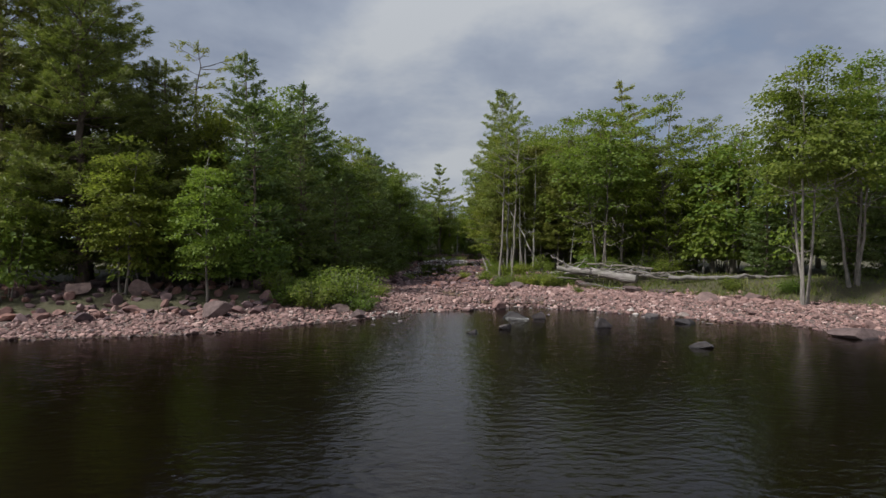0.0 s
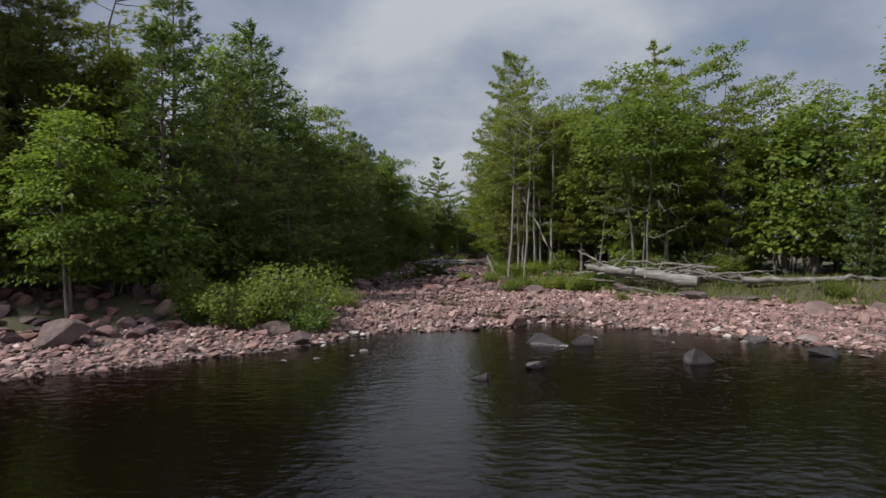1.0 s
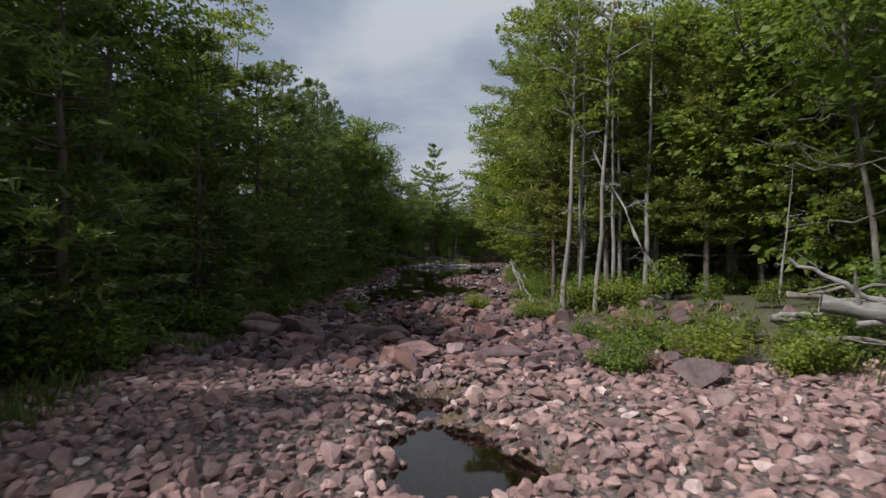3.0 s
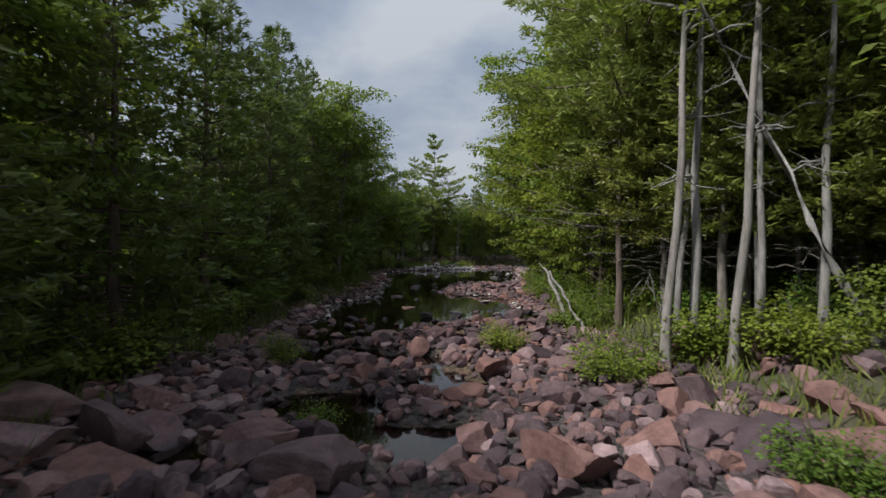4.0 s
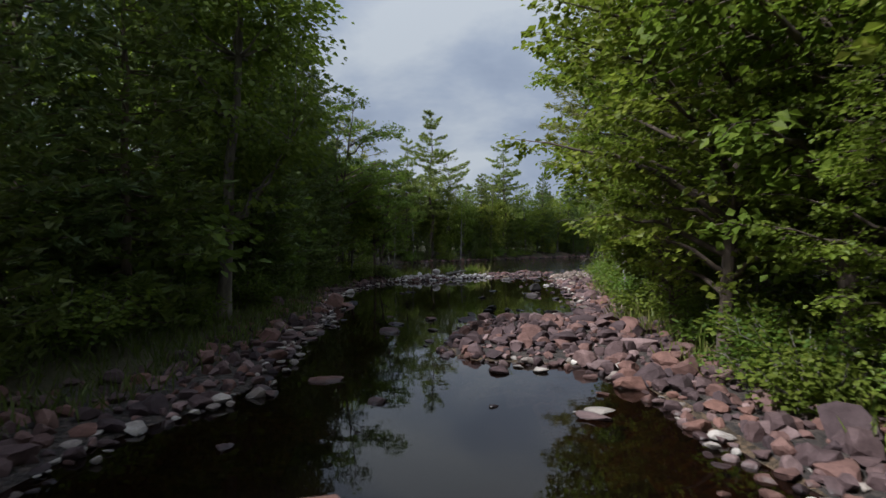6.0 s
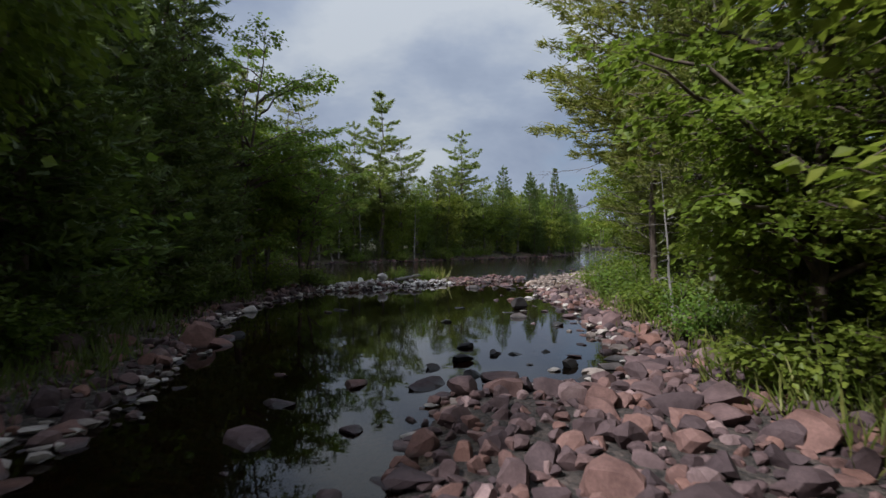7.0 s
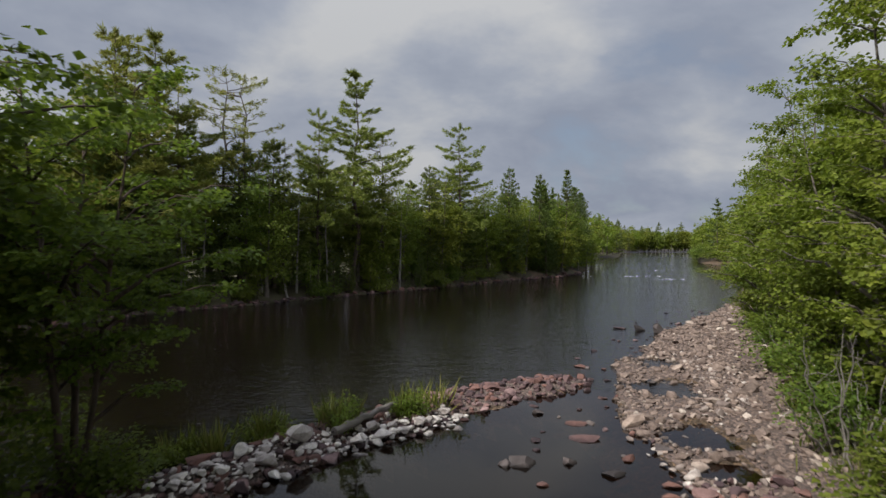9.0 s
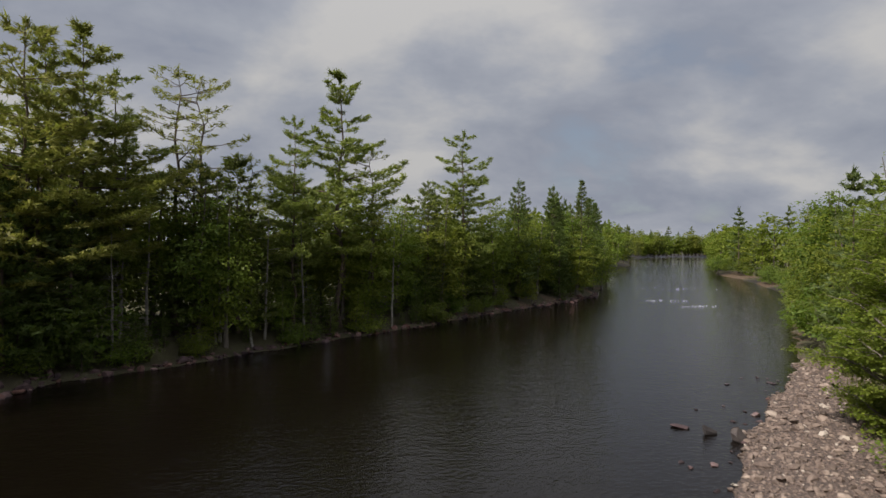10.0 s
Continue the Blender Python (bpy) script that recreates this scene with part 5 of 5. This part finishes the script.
for row in [
        ("pine_tall", -13.3, 95.2, 15.4, 1.2), ("pine_plume", -15.1, 99.7, 16.2, 1.1), ("pine_plume", -12.0, 97.4, 15.8, 1.15), ("pine_tall", -11.1, 98.8, 14.0, 1.1), ("pine_thin", -8.9, 101.0, 15.0, 1.2), ("pine_thin", -7.6, 101.2, 14.6, 1.2),
        ("pine_thin", -5.2, 102.2, 10.5, 1.2), ("pine_tall", -3.0, 104.2, 13.2, 0.9), ("pine_plume", -0.3, 106.2, 16.9, 1.15), ("pine_thin", 1.8, 108.3, 12.2, 1.2), ("pine_tall", 9.6, 117.0, 15.2, 1.15), ("pine_dark", 6.2, 113.6, 10.4, 0.9),
        ("pine_dark", 16.0, 123.0, 11.8, 0.85), ("pine_dark", 21.6, 129.5, 12.0, 0.8), ("spruce", 27.2, 136.0, 13.4, 1.0), ("spruce", 30.0, 141.0, 12.0, 1.1), ("pine_dark", 32.6, 147.0, 12.5, 0.9), ("spruce", 35.5, 153.0, 12.5, 1.1), ("pine_dark", 38.0, 160.0, 13.0, 1.0), ("far_bright", 29.5, 138.0, 7.0, 1.2), ("far_bright", 33.0, 144.0, 7.0, 1.2), ("far_bright", 36.5, 150.5, 7.0, 1.2), ("snag_lean", -4.6, 100.6, 7.0, 1.0), ("snag", -10.2, 96.4, 6.0, 1.0), ("pole", -10.6, 98.0, 9.5, 1.0), ("pole", -9.6, 98.6, 8.5, 1.0), ("pole", -6.3, 100.2, 9.0, 1.0), ("pole", -4.3, 102.0, 8.0, 1.0), ("pole", -2.2, 103.4, 7.5, 1.0), ("pole", 3.2, 107.6, 8.0, 1.0), ("snag", -14.2, 94.6, 7.0, 1.0), ("hemlock", -11.6, 95.6, 8.2, 1.0)]:
    kind, x, y, h, w = row
    plant(kind, x, y, h, wide=w, group=FAR)
for x, y, h, turn in [(6.7, 35.6, 5.6, 178), (8.2, 37.4, 5.0, 165)]:
    plant("snag_lean", x, y, h, turn, group=RIGHT)
for x, y, h in [(4.9, 38.2, 6.5), (5.8, 39.4, 6.5), (7.0, 38.0, 4.5), (8.4, 38.6, 4.2), (7.6, 32.6, 3.0), (6.3, 58.9, 3.4), (10.4, 33.8, 4), (14.6, 30.6, 5), (15.6, 31.6, 5), (17.2, 30.4, 5), (9.4, 57.0, 6), (8.8, 54.4, 5)]:
    plant("pole", x, y, h, lean=(random.uniform(-6, 6), random.uniform(-6, 6)), group=RIGHT)

# ---------------------------------------------------------------- the woods behind
def wood(seed, lo, hi, gap, test, kinds, tall, group, near=2.0):
    r = np.random.default_rng(seed)
    x, y = np.meshgrid(np.arange(lo[0], hi[0], gap), np.arange(lo[1], hi[1], gap))
    x, y = x.ravel() + r.uniform(-0.45, 0.45, x.size) * gap, y.ravel() + r.uniform(-0.45, 0.45, y.size) * gap
    wet, bank = fields(x, y)
    ok = (bank > near) & (wet > 0.4 + near * 0.4) & test(x, y, bank)
    for px, py in zip(x[ok], y[ok]):
        plant(kinds[r.integers(len(kinds))], float(px), float(py), float(r.uniform(*tall)), wide=float(r.uniform(0.85, 1.2)), group=group)


DEEP, EDGE = "trees deep in the woods", "undergrowth along the wood's edge"
wood(61, (-26, 22), (-7, 69), 3.1, lambda x, y, b: (b > 4.8) & (b < 11), ["far_leaf", "far_pine", "far_hemlock"], (6.2, 8.6), DEEP)
wood(62, (8, 22), (36, 70), 3.3, lambda x, y, b: (b > 4.5) & (x < 14 + (y - 10) * 0.8) & (b < 15), ["far_leaf", "far_bright", "far_pine", "far_leaf"], (7.0, 9.6), DEEP)
wood(63, (14, 74), (56, 110), 4.2, lambda x, y, b: (b > 2.0) & (x < y - 52) & (b < 10), ["mid_leaf", "mid_bright", "far_pine"], (7.5, 9.5), DEEP)
wood(64, (-28, 84), (30, 150), 2.5, lambda x, y, b: (b < 7.0) & (y > x + 80) & (y > 88), ["mid_hemlock", "mid_bright", "mid_leaf", "mid_bright", "mid_bright"], (7.4, 10.8), DEEP, 1.0)
wood(78, (-32, 90), (24, 150), 3.0, lambda x, y, b: (b > 7) & (b < 11) & (y > x + 80) & (y > 90), ["far_leaf", "far_bright", "far_hemlock"], (7.0, 9.6), DEEP, 1.0)
wood(79, (-22, 88), (14, 122), 1.5, lambda x, y, b: (b < 1.8) & (y > x + 84) & (y > 90), ["far_hemlock", "thicket"], (0.9, 2.0), EDGE, 0.15)
wood(80, (96, 300), (230, 400), 3.4, lambda x, y, b: (b < 3.5) & (y > 330), ["distant_leaf"], (3.0, 5.0), EDGE, 0.3)
wood(82, (23, 92), (56, 140), 3.4, lambda x, y, b: (b < 7) & (y < 2.1 * x + 70), ["mid_leaf", "mid_bright", "mid_bright", "far_pine"], (7.0, 10.5), DEEP, 0.8)
wood(81, (128, 350), (205, 378), 3.4, lambda x, y, b: (b > 0.4) & (b < 9), ["distant_leaf"], (9.0, 13.0), DEEP, 0.4)
wood(65, (50, 130), (130, 260), 5.2, lambda x, y, b: (b < 9) & (y < 2.1 * x + 70), ["distant_leaf", "distant_leaf", "distant_pine"], (8.5, 12.5), DEEP, 1.2)
wood(66, (24, 138), (100, 320), 5.6, lambda x, y, b: (b < 10) & (y > 2.0 * x + 70), ["distant_leaf", "distant_pine", "distant_pine"], (10.0, 14.5), DEEP, 1.2)
wood(67, (110, 340), (230, 400), 5.0, lambda x, y, b: (b < 13) & (y > 355 - 0.1 * x), ["distant_leaf", "distant_leaf", "distant_pine"], (12.0, 16.0), DEEP)
wood(68, (118, 240), (200, 356), 8.0, lambda x, y, b: b < 14, ["distant_leaf", "distant_leaf", "distant_pine"], (10.0, 13.0), DEEP)
wood(71, (-24, 19), (-4, 72), 2.5, lambda x, y, b: (b < 4.4), ["thicket"], (2.0, 3.8), EDGE, 1.3)
wood(72, (4, 40), (26, 92), 2.6, lambda x, y, b: (b > 2.4) & (b < 5.5), ["thicket"], (1.6, 3.2), EDGE)
wood(73, (-24, 84), (30, 140), 1.9, lambda x, y, b: (b < 3.2) & (y > x + 80) & (y > 88), ["far_hemlock", "mid_bright", "thicket"], (1.6, 4.2), EDGE, 0.3)
wood(77, (-24, 86), (28, 138), 2.3, lambda x, y, b: (b > 2.6) & (b < 7.5) & (y > x + 80) & (y > 90), ["far_hemlock", "mid_bright"], (3.4, 6.2), EDGE, 2.0)
wood(74, (8, 25), (34, 46), 2.5, lambda x, y, b: (b > 6) & (b < 14), ["thicket", "far_hemlock"], (2.5, 5.0), EDGE)
wood(76, (5.4, 30.4), (14, 38), 1.9, lambda x, y, b: (b > 2.0) & (b < 6.5), ["thicket", "bush"], (0.7, 1.5), EDGE, 2.0)
wood(83, (48, 120), (96, 230), 3.2, lambda x, y, b: (b < 2.4) & (y < 2.1 * x + 50), ["thicket"], (2.4, 4.5), EDGE, 0.3)
wood(75, (23, 91), (60, 150), 1.8, lambda x, y, b: (b < 2.0) & (y < 2.1 * x + 40), ["thicket"], (2.2, 4.0), EDGE, 0.4)

# ---------------------------------------------------------------- bushes and low plants
BUSHES = "bushes along the banks"
for kind, x, y, h in [("bush_dead", -3.5, 21.2, 2.1), ("bush_dead", -4.6, 20.4, 1.5), ("bush", -4.3, 21.6, 1.6), ("bush", -5.6, 20.6, 1.2), ("bush", -6.3, 21.0, 1.1), ("bush_dead", -3.0, 20.3, 1.0), ("bush_bright", -2.8, 23.6, 0.75), ("bush", -4.6, 22.6, 1.4), ("bush", -5.0, 25.5, 1.2),
                      ("bush_bright", 4.6, 36.4, 1.1), ("bush_bright", 5.5, 35.3, 1.0), ("bush", 4.1, 31.0, 0.9), ("bush", 5.4, 30.8, 1.0), ("bush_bright", 5.6, 28.9, 0.9), ("bush", 6.4, 29.4, 0.9), ("bush", 6.9, 29.9, 0.9), ("bush", 3.1, 29.0, 0.7), ("bush_bright", 4.6, 29.6, 0.8), ("bush", 6.4, 25.6, 0.4), ("bush", 6.7, 36.9, 1.1), ("bush", 5.9, 39.4, 1.2), ("bush", 5.9, 41.7, 1.2), ("bush", 3.8, 40.6, 0.9),
                      ("bush_bright", 3.0, 35.8, 0.8), ("bush_bright", 1.75, 38.2, 0.65), ("bush", 3.6, 32.3, 0.6), ("bush", -1.0, 34.2, 0.5), ("bush", -2.1, 36.9, 0.6), ("bush", 4.5, 41.0, 1.1), ("bush", 4.6, 43.5, 1.1), ("bush", 4.9, 46.0, 1.2), ("bush_dead", 4.7, 48.0, 1.3), ("bush", 5.2, 51.0, 1.2), ("bush", 4.4, 47.4, 1.1), ("bush", 5.2, 49.0, 1.2), ("bush", 5.8, 49.5, 1.2), ("bush", 5.5, 54.0, 1.3), ("bush_dead", 6.2, 57.5, 1.4),
                      ("bush", 6.9, 60.0, 1.3), ("bush", 7.4, 62.5, 1.4), ("bush_dead", 8.0, 65.0, 1.5), ("bush", 8.8, 68.0, 1.6), ("bush_dead", 10.0, 70.4, 1.6), ("bush", 11.6, 73.0, 1.6), ("bush_dead", 13.6, 76.4, 1.7), ("bush", 16.4, 81.0, 1.6), ("bush", 19.4, 85.6, 1.6),
                      ("bush", -4.6, 46.0, 1.1), ("bush", -4.7, 49.5, 1.2), ("bush", -4.6, 52.5, 1.2), ("bush", -4.6, 56.0, 1.2), ("bush", -4.8, 59.5, 1.2), ("bush", -4.9, 62.5, 1.3), ("bush", -4.5, 66.5, 1.4), ("bush", -3.9, 69.6, 1.3), ("bush", -2.4, 70.6, 1.0),
                      ("bush_bright", -1.8, 72.2, 0.7), ("bush_bright", -0.45, 72.5, 0.75), ("bush_bright", 0.9, 73.0, 0.8), ("bush_bright", 2.35, 73.8, 0.7), ("bush", -4.5, 28.5, 1.2), ("bush", -4.6, 32.0, 1.2), ("bush", -4.4, 36.0, 1.2), ("bush", -4.4, 39.5, 1.1), ("bush", -4.4, 42.6, 1.1), ("bush", 13.0, 24.6, 0.7), ("bush", 14.4, 22.6, 0.8),
                      ("bush", -12.0, 95.6, 1.6), ("bush", -9.4, 96.4, 1.7), ("bush", -7.0, 98.6, 1.5), ("bush", -2.6, 102.4, 1.6), ("bush", 1.6, 106.0, 1.6), ("bush", 6.4, 110.6, 1.6)]:
    plant(kind, x, y, h, wide=random.uniform(0.9, 1.3), group=BUSHES)


def grass(name, label, seed, spots, per, tall, spread, foliage=M_GRASS):
    """Tufts of grass and sedge, one mesh of blades."""
    r = np.random.default_rng(seed)
    sp = np.asarray(spots)
    n = len(sp) * per
    at = np.repeat(sp, per, 0) + r.normal(0, spread, (n, 2))
    z = ground_height(at[:, 0], at[:, 1])
    base = np.column_stack([at, z - 0.03])
    along = unit(r.normal(0, 0.38, (n, 3)) + [0, 0, 1])
    side = unit(np.cross(along, r.normal(0, 1, (n, 3))))
    b = Buf()
    ln = tall * r.uniform(0.5, 1.25, n)
    blades(b, base, along, side, ln, 0.014 + ln * 0.03, 0.06)
    ob = new(name, b.mesh(name, foliage))
    return tagged(ob, label, "grass", kind="stuff")


def spots(seed, lo, hi, gap, keep, chance):
    r = np.random.default_rng(seed)
    x, y = np.meshgrid(np.arange(lo[0], hi[0], gap), np.arange(lo[1], hi[1], gap))
    x, y = x.ravel() + r.uniform(-0.5, 0.5, x.size) * gap, y.ravel() + r.uniform(-0.5, 0.5, y.size) * gap
    wet, bank = fields(x, y)
    ok = keep(x, y, wet, bank) & (r.random(len(x)) < chance)
    return np.column_stack([x[ok], y[ok]])


grass("bank_grass", "yellow-green grass along the stony bank", 71, spots(71, (-8, 22), (26, 94), 0.42, lambda x, y, w, b: (b > -0.25) & (b < 2.2) & (w > 0.2) & (x > 0), 0.8), 16, 0.36, 0.16)
grass("bank_ferns", "low dark green ferns under the shaded trees", 74, spots(74, (-9, 22), (-3, 71), 0.38, lambda x, y, w, b: (b > -0.45) & (b < 2.6) & (w > 0.45), 0.85), 22, 0.36, 0.2, M_SPRUCE)
grass("bank_brush", "tall olive grass and brush on the east bank", 75, spots(75, (3.6, 40), (10, 70), 0.40, lambda x, y, w, b: (b > 0.05) & (b < 1.8) & (w > 0.4), 0.6), 18, 0.62, 0.16)
grass("clearing_grass", "thin grass in the clearing by the beach", 72, spots(72, (8, 17), (22, 30), 0.5, lambda x, y, w, b: (b > 0.0) & (b < 6), 0.8), 12, 0.24, 0.2)
grass("bar_reeds", "yellow-green reeds growing on the gravel bar", 73, [(-1.95, 72.3), (-1.75, 72.2), (-1.45, 72.3), (-1.2, 72.2), (-0.45, 72.5), (-0.35, 72.6), (0.85, 73.0), (0.95, 73.05), (2.3, 73.8), (2.5, 73.8), (3.05, 74.3)], 60, 0.75, 0.14)


# ---------------------------------------------------------------- driftwood
def driftwood(pts, r0, r1, limbs, seed, label="bleached driftwood log stranded on the beach", wood_of=M_LOG):
    rng = np.random.default_rng(seed)
    top = new("driftwood_log")
    trunk = Buf()
    pts = np.asarray(pts, float)
    base = pts.mean(0)
    line = bend(rng, pts[0] - base, pts[1] - base, 10, 0.0, 0.024)
    r = np.linspace(r0, r1, 10) * rng.uniform(0.78, 1.15, 10)
    tube(trunk, line, r, 10)
    for end, rr in ((0, r[0]), (-1, r[-1])):
        tube(trunk, [line[end], line[end] + (line[end] - line[4]) * 0.012], [rr, rr * 0.25], 10)
    for k in range(limbs):
        p = line[rng.integers(1, 9)]
        e = p + rng.normal(0, 1, 3) * [0.45, 0.45, 0.3] + [0, 0, 0.1]
        stub = Buf()
        tube(stub, bend(rng, p, e, 5, 0, 0.06), np.linspace(0.05, 0.012, 5) * min(1.0, r0 * 8), 5)
        part("branch", stub, wood_of, top, smooth=True)
    part("trunk", trunk, wood_of, top, smooth=True)
    top.matrix_basis = Matrix.Translation(base)
    return tagged(top, label, "log", "driftwood on the beach")


driftwood([(6.2, 29.3, 1.28), (9.5, 26.8, 0.84)], 0.13, 0.24, 8, 81)
driftwood([(7.0, 29.8, 1.1), (11.4, 27.4, 1.0)], 0.09, 0.11, 6, 82, "grey-brown weathered log in the driftwood heap", M_BARK)
driftwood([(7.8, 29.4, 1.5), (10.8, 28.0, 1.3)], 0.05, 0.07, 8, 83, "grey-brown weathered log in the driftwood heap", M_BARK)
driftwood([(5.9, 29.6, 1.95), (7.0, 28.9, 1.25)], 0.03, 0.05, 2, 84, "thin bleached branch propped on the logs")
driftwood([(11.0, 26.6, 0.95), (15.0, 25.8, 1.0)], 0.11, 0.09, 3, 85)
driftwood([(7.0, 27.4, 0.6), (9.0, 25.8, 0.42)], 0.035, 0.02, 5, 86, "thin bleached branch lying on the stones")
driftwood([(12.6, 25.2, 1.0), (17.0, 26.4, 1.1)], 0.09, 0.06, 2, 87)
STICKS = random.Random(5)
for x0, y0 in [(4.6, 38.0), (4.3, 40.2), (4.8, 42.0), (4.9, 46.6), (5.3, 50.4), (5.2, 52.2), (6.4, 56.2), (6.9, 58.4), (7.2, 61.0), (8.6, 66.0), (9.6, 68.6), (10.2, 69.6), (10.6, 70.8), (12.6, 74.2), (-3.8, 21.6), (-3.3, 21.0), (-3.9, 23.0)]:
    a, up, ln = STICKS.uniform(0, 6.28), STICKS.uniform(0.5, 1.3), STICKS.uniform(0.7, 1.2)
    z0 = float(ground_height(np.array([x0]), np.array([y0]))[0])
    driftwood([(x0, y0, z0 - 0.1), (x0 + math.cos(a) * ln * 0.6, y0 + math.sin(a) * ln * 0.6, z0 + up * ln)], 0.022, 0.008, 3, 160 + int(y0), "thin pale dead stem leaning in the undergrowth")
for x0, y0, dx, h0 in [(9.1, 69.7, -0.5, 1.9), (9.3, 70.1, -0.2, 2.2), (9.5, 70.4, -0.9, 1.8), (9.8, 70.8, 0.2, 2.0), (9.2, 70.0, -1.2, 1.2), (9.9, 71.4, -0.4, 1.9), (8.9, 69.3, 0.3, 1.7), (9.7, 70.2, 0.5, 2.1)]:
    z0 = float(ground_height(np.array([x0]), np.array([y0]))[0])
    driftwood([(x0, y0, z0 - 0.1), (x0 + dx, y0 - 0.2, z0 + h0)], 0.02, 0.007, 2, 200 + int(x0 * 10), "tall thin pale dead stem by the river beach")
for k in range(30):
    x0, y0, a, ln = STICKS.uniform(6.4, 11.2), STICKS.uniform(27.0, 29.6), STICKS.uniform(-0.9, 0.3), STICKS.uniform(0.5, 1.3)
    y0 = 29.6 - (x0 - 6.2) * 0.62 + STICKS.uniform(-0.5, 0.9)
    z0 = STICKS.uniform(0.85, 1.35)
    driftwood([(x0 - ln * math.cos(a), y0 - ln * math.sin(a), z0), (x0 + ln * math.cos(a), y0 + ln * math.sin(a), z0 + STICKS.uniform(-0.35, 0.35))], STICKS.uniform(0.03, 0.06), 0.02, STICKS.randrange(3), 120 + k, "grey weathered stick in the driftwood heap", M_BARK if k % 3 else M_DEADWOOD)
driftwood([(4.6, 46.8, 0.5), (5.4, 48.2, 1.4)], 0.012, 0.007, 3, 88, "pale dead branch leaning over the bank")
driftwood([(4.2, 43.6, 0.5), (3.6, 45.2, 1.5)], 0.03, 0.018, 3, 89, "pale dead branch leaning over the bank")
driftwood([(3.57, 41.1, 0.3), (3.2, 42.3, 1.46)], 0.045, 0.035, 0, 92, "pale barkless dead trunk leaning on the bank")
driftwood([(3.6, 39.8, 0.2), (3.12, 41.2, 1.45)], 0.038, 0.022, 3, 93, "pale barkless dead trunk leaning on the bank")
driftwood([(4.0, 37.0, 0.6), (6.9, 35.6, 0.75)], 0.04, 0.025, 3, 90, "thin dead branch lying among the rocks")
driftwood([(0.9, 72.3, 0.3), (2.1, 73.7, 0.38)], 0.085, 0.06, 0, 91, "weathered log lying on the gravel bar")

# ---------------------------------------------------------------- white water far down the river
def riffle(name, label, seed, spots_at, count):
    r = np.random.default_rng(seed)
    b = Buf()
    for cx, cy, sx, sy in spots_at:
        for k in range(count):
            x, y = cx + r.normal(0, sx), cy + r.normal(0, sy)
            a, ln, wd = 0.5 + r.normal(0, 0.35), r.uniform(0.1, 0.45), r.uniform(0.03, 0.08)
            u, w = np.array([np.cos(a), np.sin(a), 0]), np.array([-np.sin(a), np.cos(a), 0])
            ring = [np.array([x, y, 0.006]) + u * ln * np.cos(t) * r.uniform(0.7, 1) + w * wd * np.sin(t) * r.uniform(0.6, 1.2) for t in np.arange(7) * 0.8976]
            hump = np.array([x, y, 0.012 + 0.2 * wd])
            b.add(np.array(ring + [hump]), np.array([(i, (i + 1) % 7, 7) for i in range(7)]))
    return tagged(new(name, b.mesh(name, M_FOAM, True)), label, "foam", kind="stuff")


m_foam, foam_nt, foam_bsdf, _, foam_link = shader("foam")
foam_link(ramp_node(foam_nt, noise_node(foam_nt, 20, 4), [(0.35, (0.30, 0.31, 0.33)), (0.65, (0.62, 0.63, 0.65))]), foam_bsdf.inputs["Base Color"])
foam_bsdf.inputs["Roughness"].default_value = 0.6
M_FOAM = m_foam
riffle("riffle_foam", "white broken water over shallow rapids", 131, [(32.5, 126, 1.8, 0.4), (33.5, 120.5, 0.8, 0.5), (43, 142, 2.5, 3.0)], 16)

# ---------------------------------------------------------------- single stones of the creek bed
RNG = np.random.default_rng(95)
SHAPES = []
for v, f in MIDDLE:
    b = Buf()
    b.add(v, f)
    SHAPES.append(b.mesh("stone", M_ROCK_ONE))
sx, sy, ss = scatter(96, (-3.2, 31), (4.0, 42.5), 0.56, lambda x, y, w, b, r: (w > -0.2) & (b < 0.2), (0.155, 0.32), 0.0)
sz = ground_height(sx, sy)
for x, y, z, s in list(zip(sx, sy, sz, ss))[:300]:
    ob = new("stone", SHAPES[RNG.integers(len(SHAPES))])
    ob.parent = ground
    ob.matrix_basis = pose(x, y, z + s * 0.24, RNG.normal(0, 12), RNG.normal(0, 12), RNG.uniform(0, 360)) @ Matrix.Scale(s, 4)
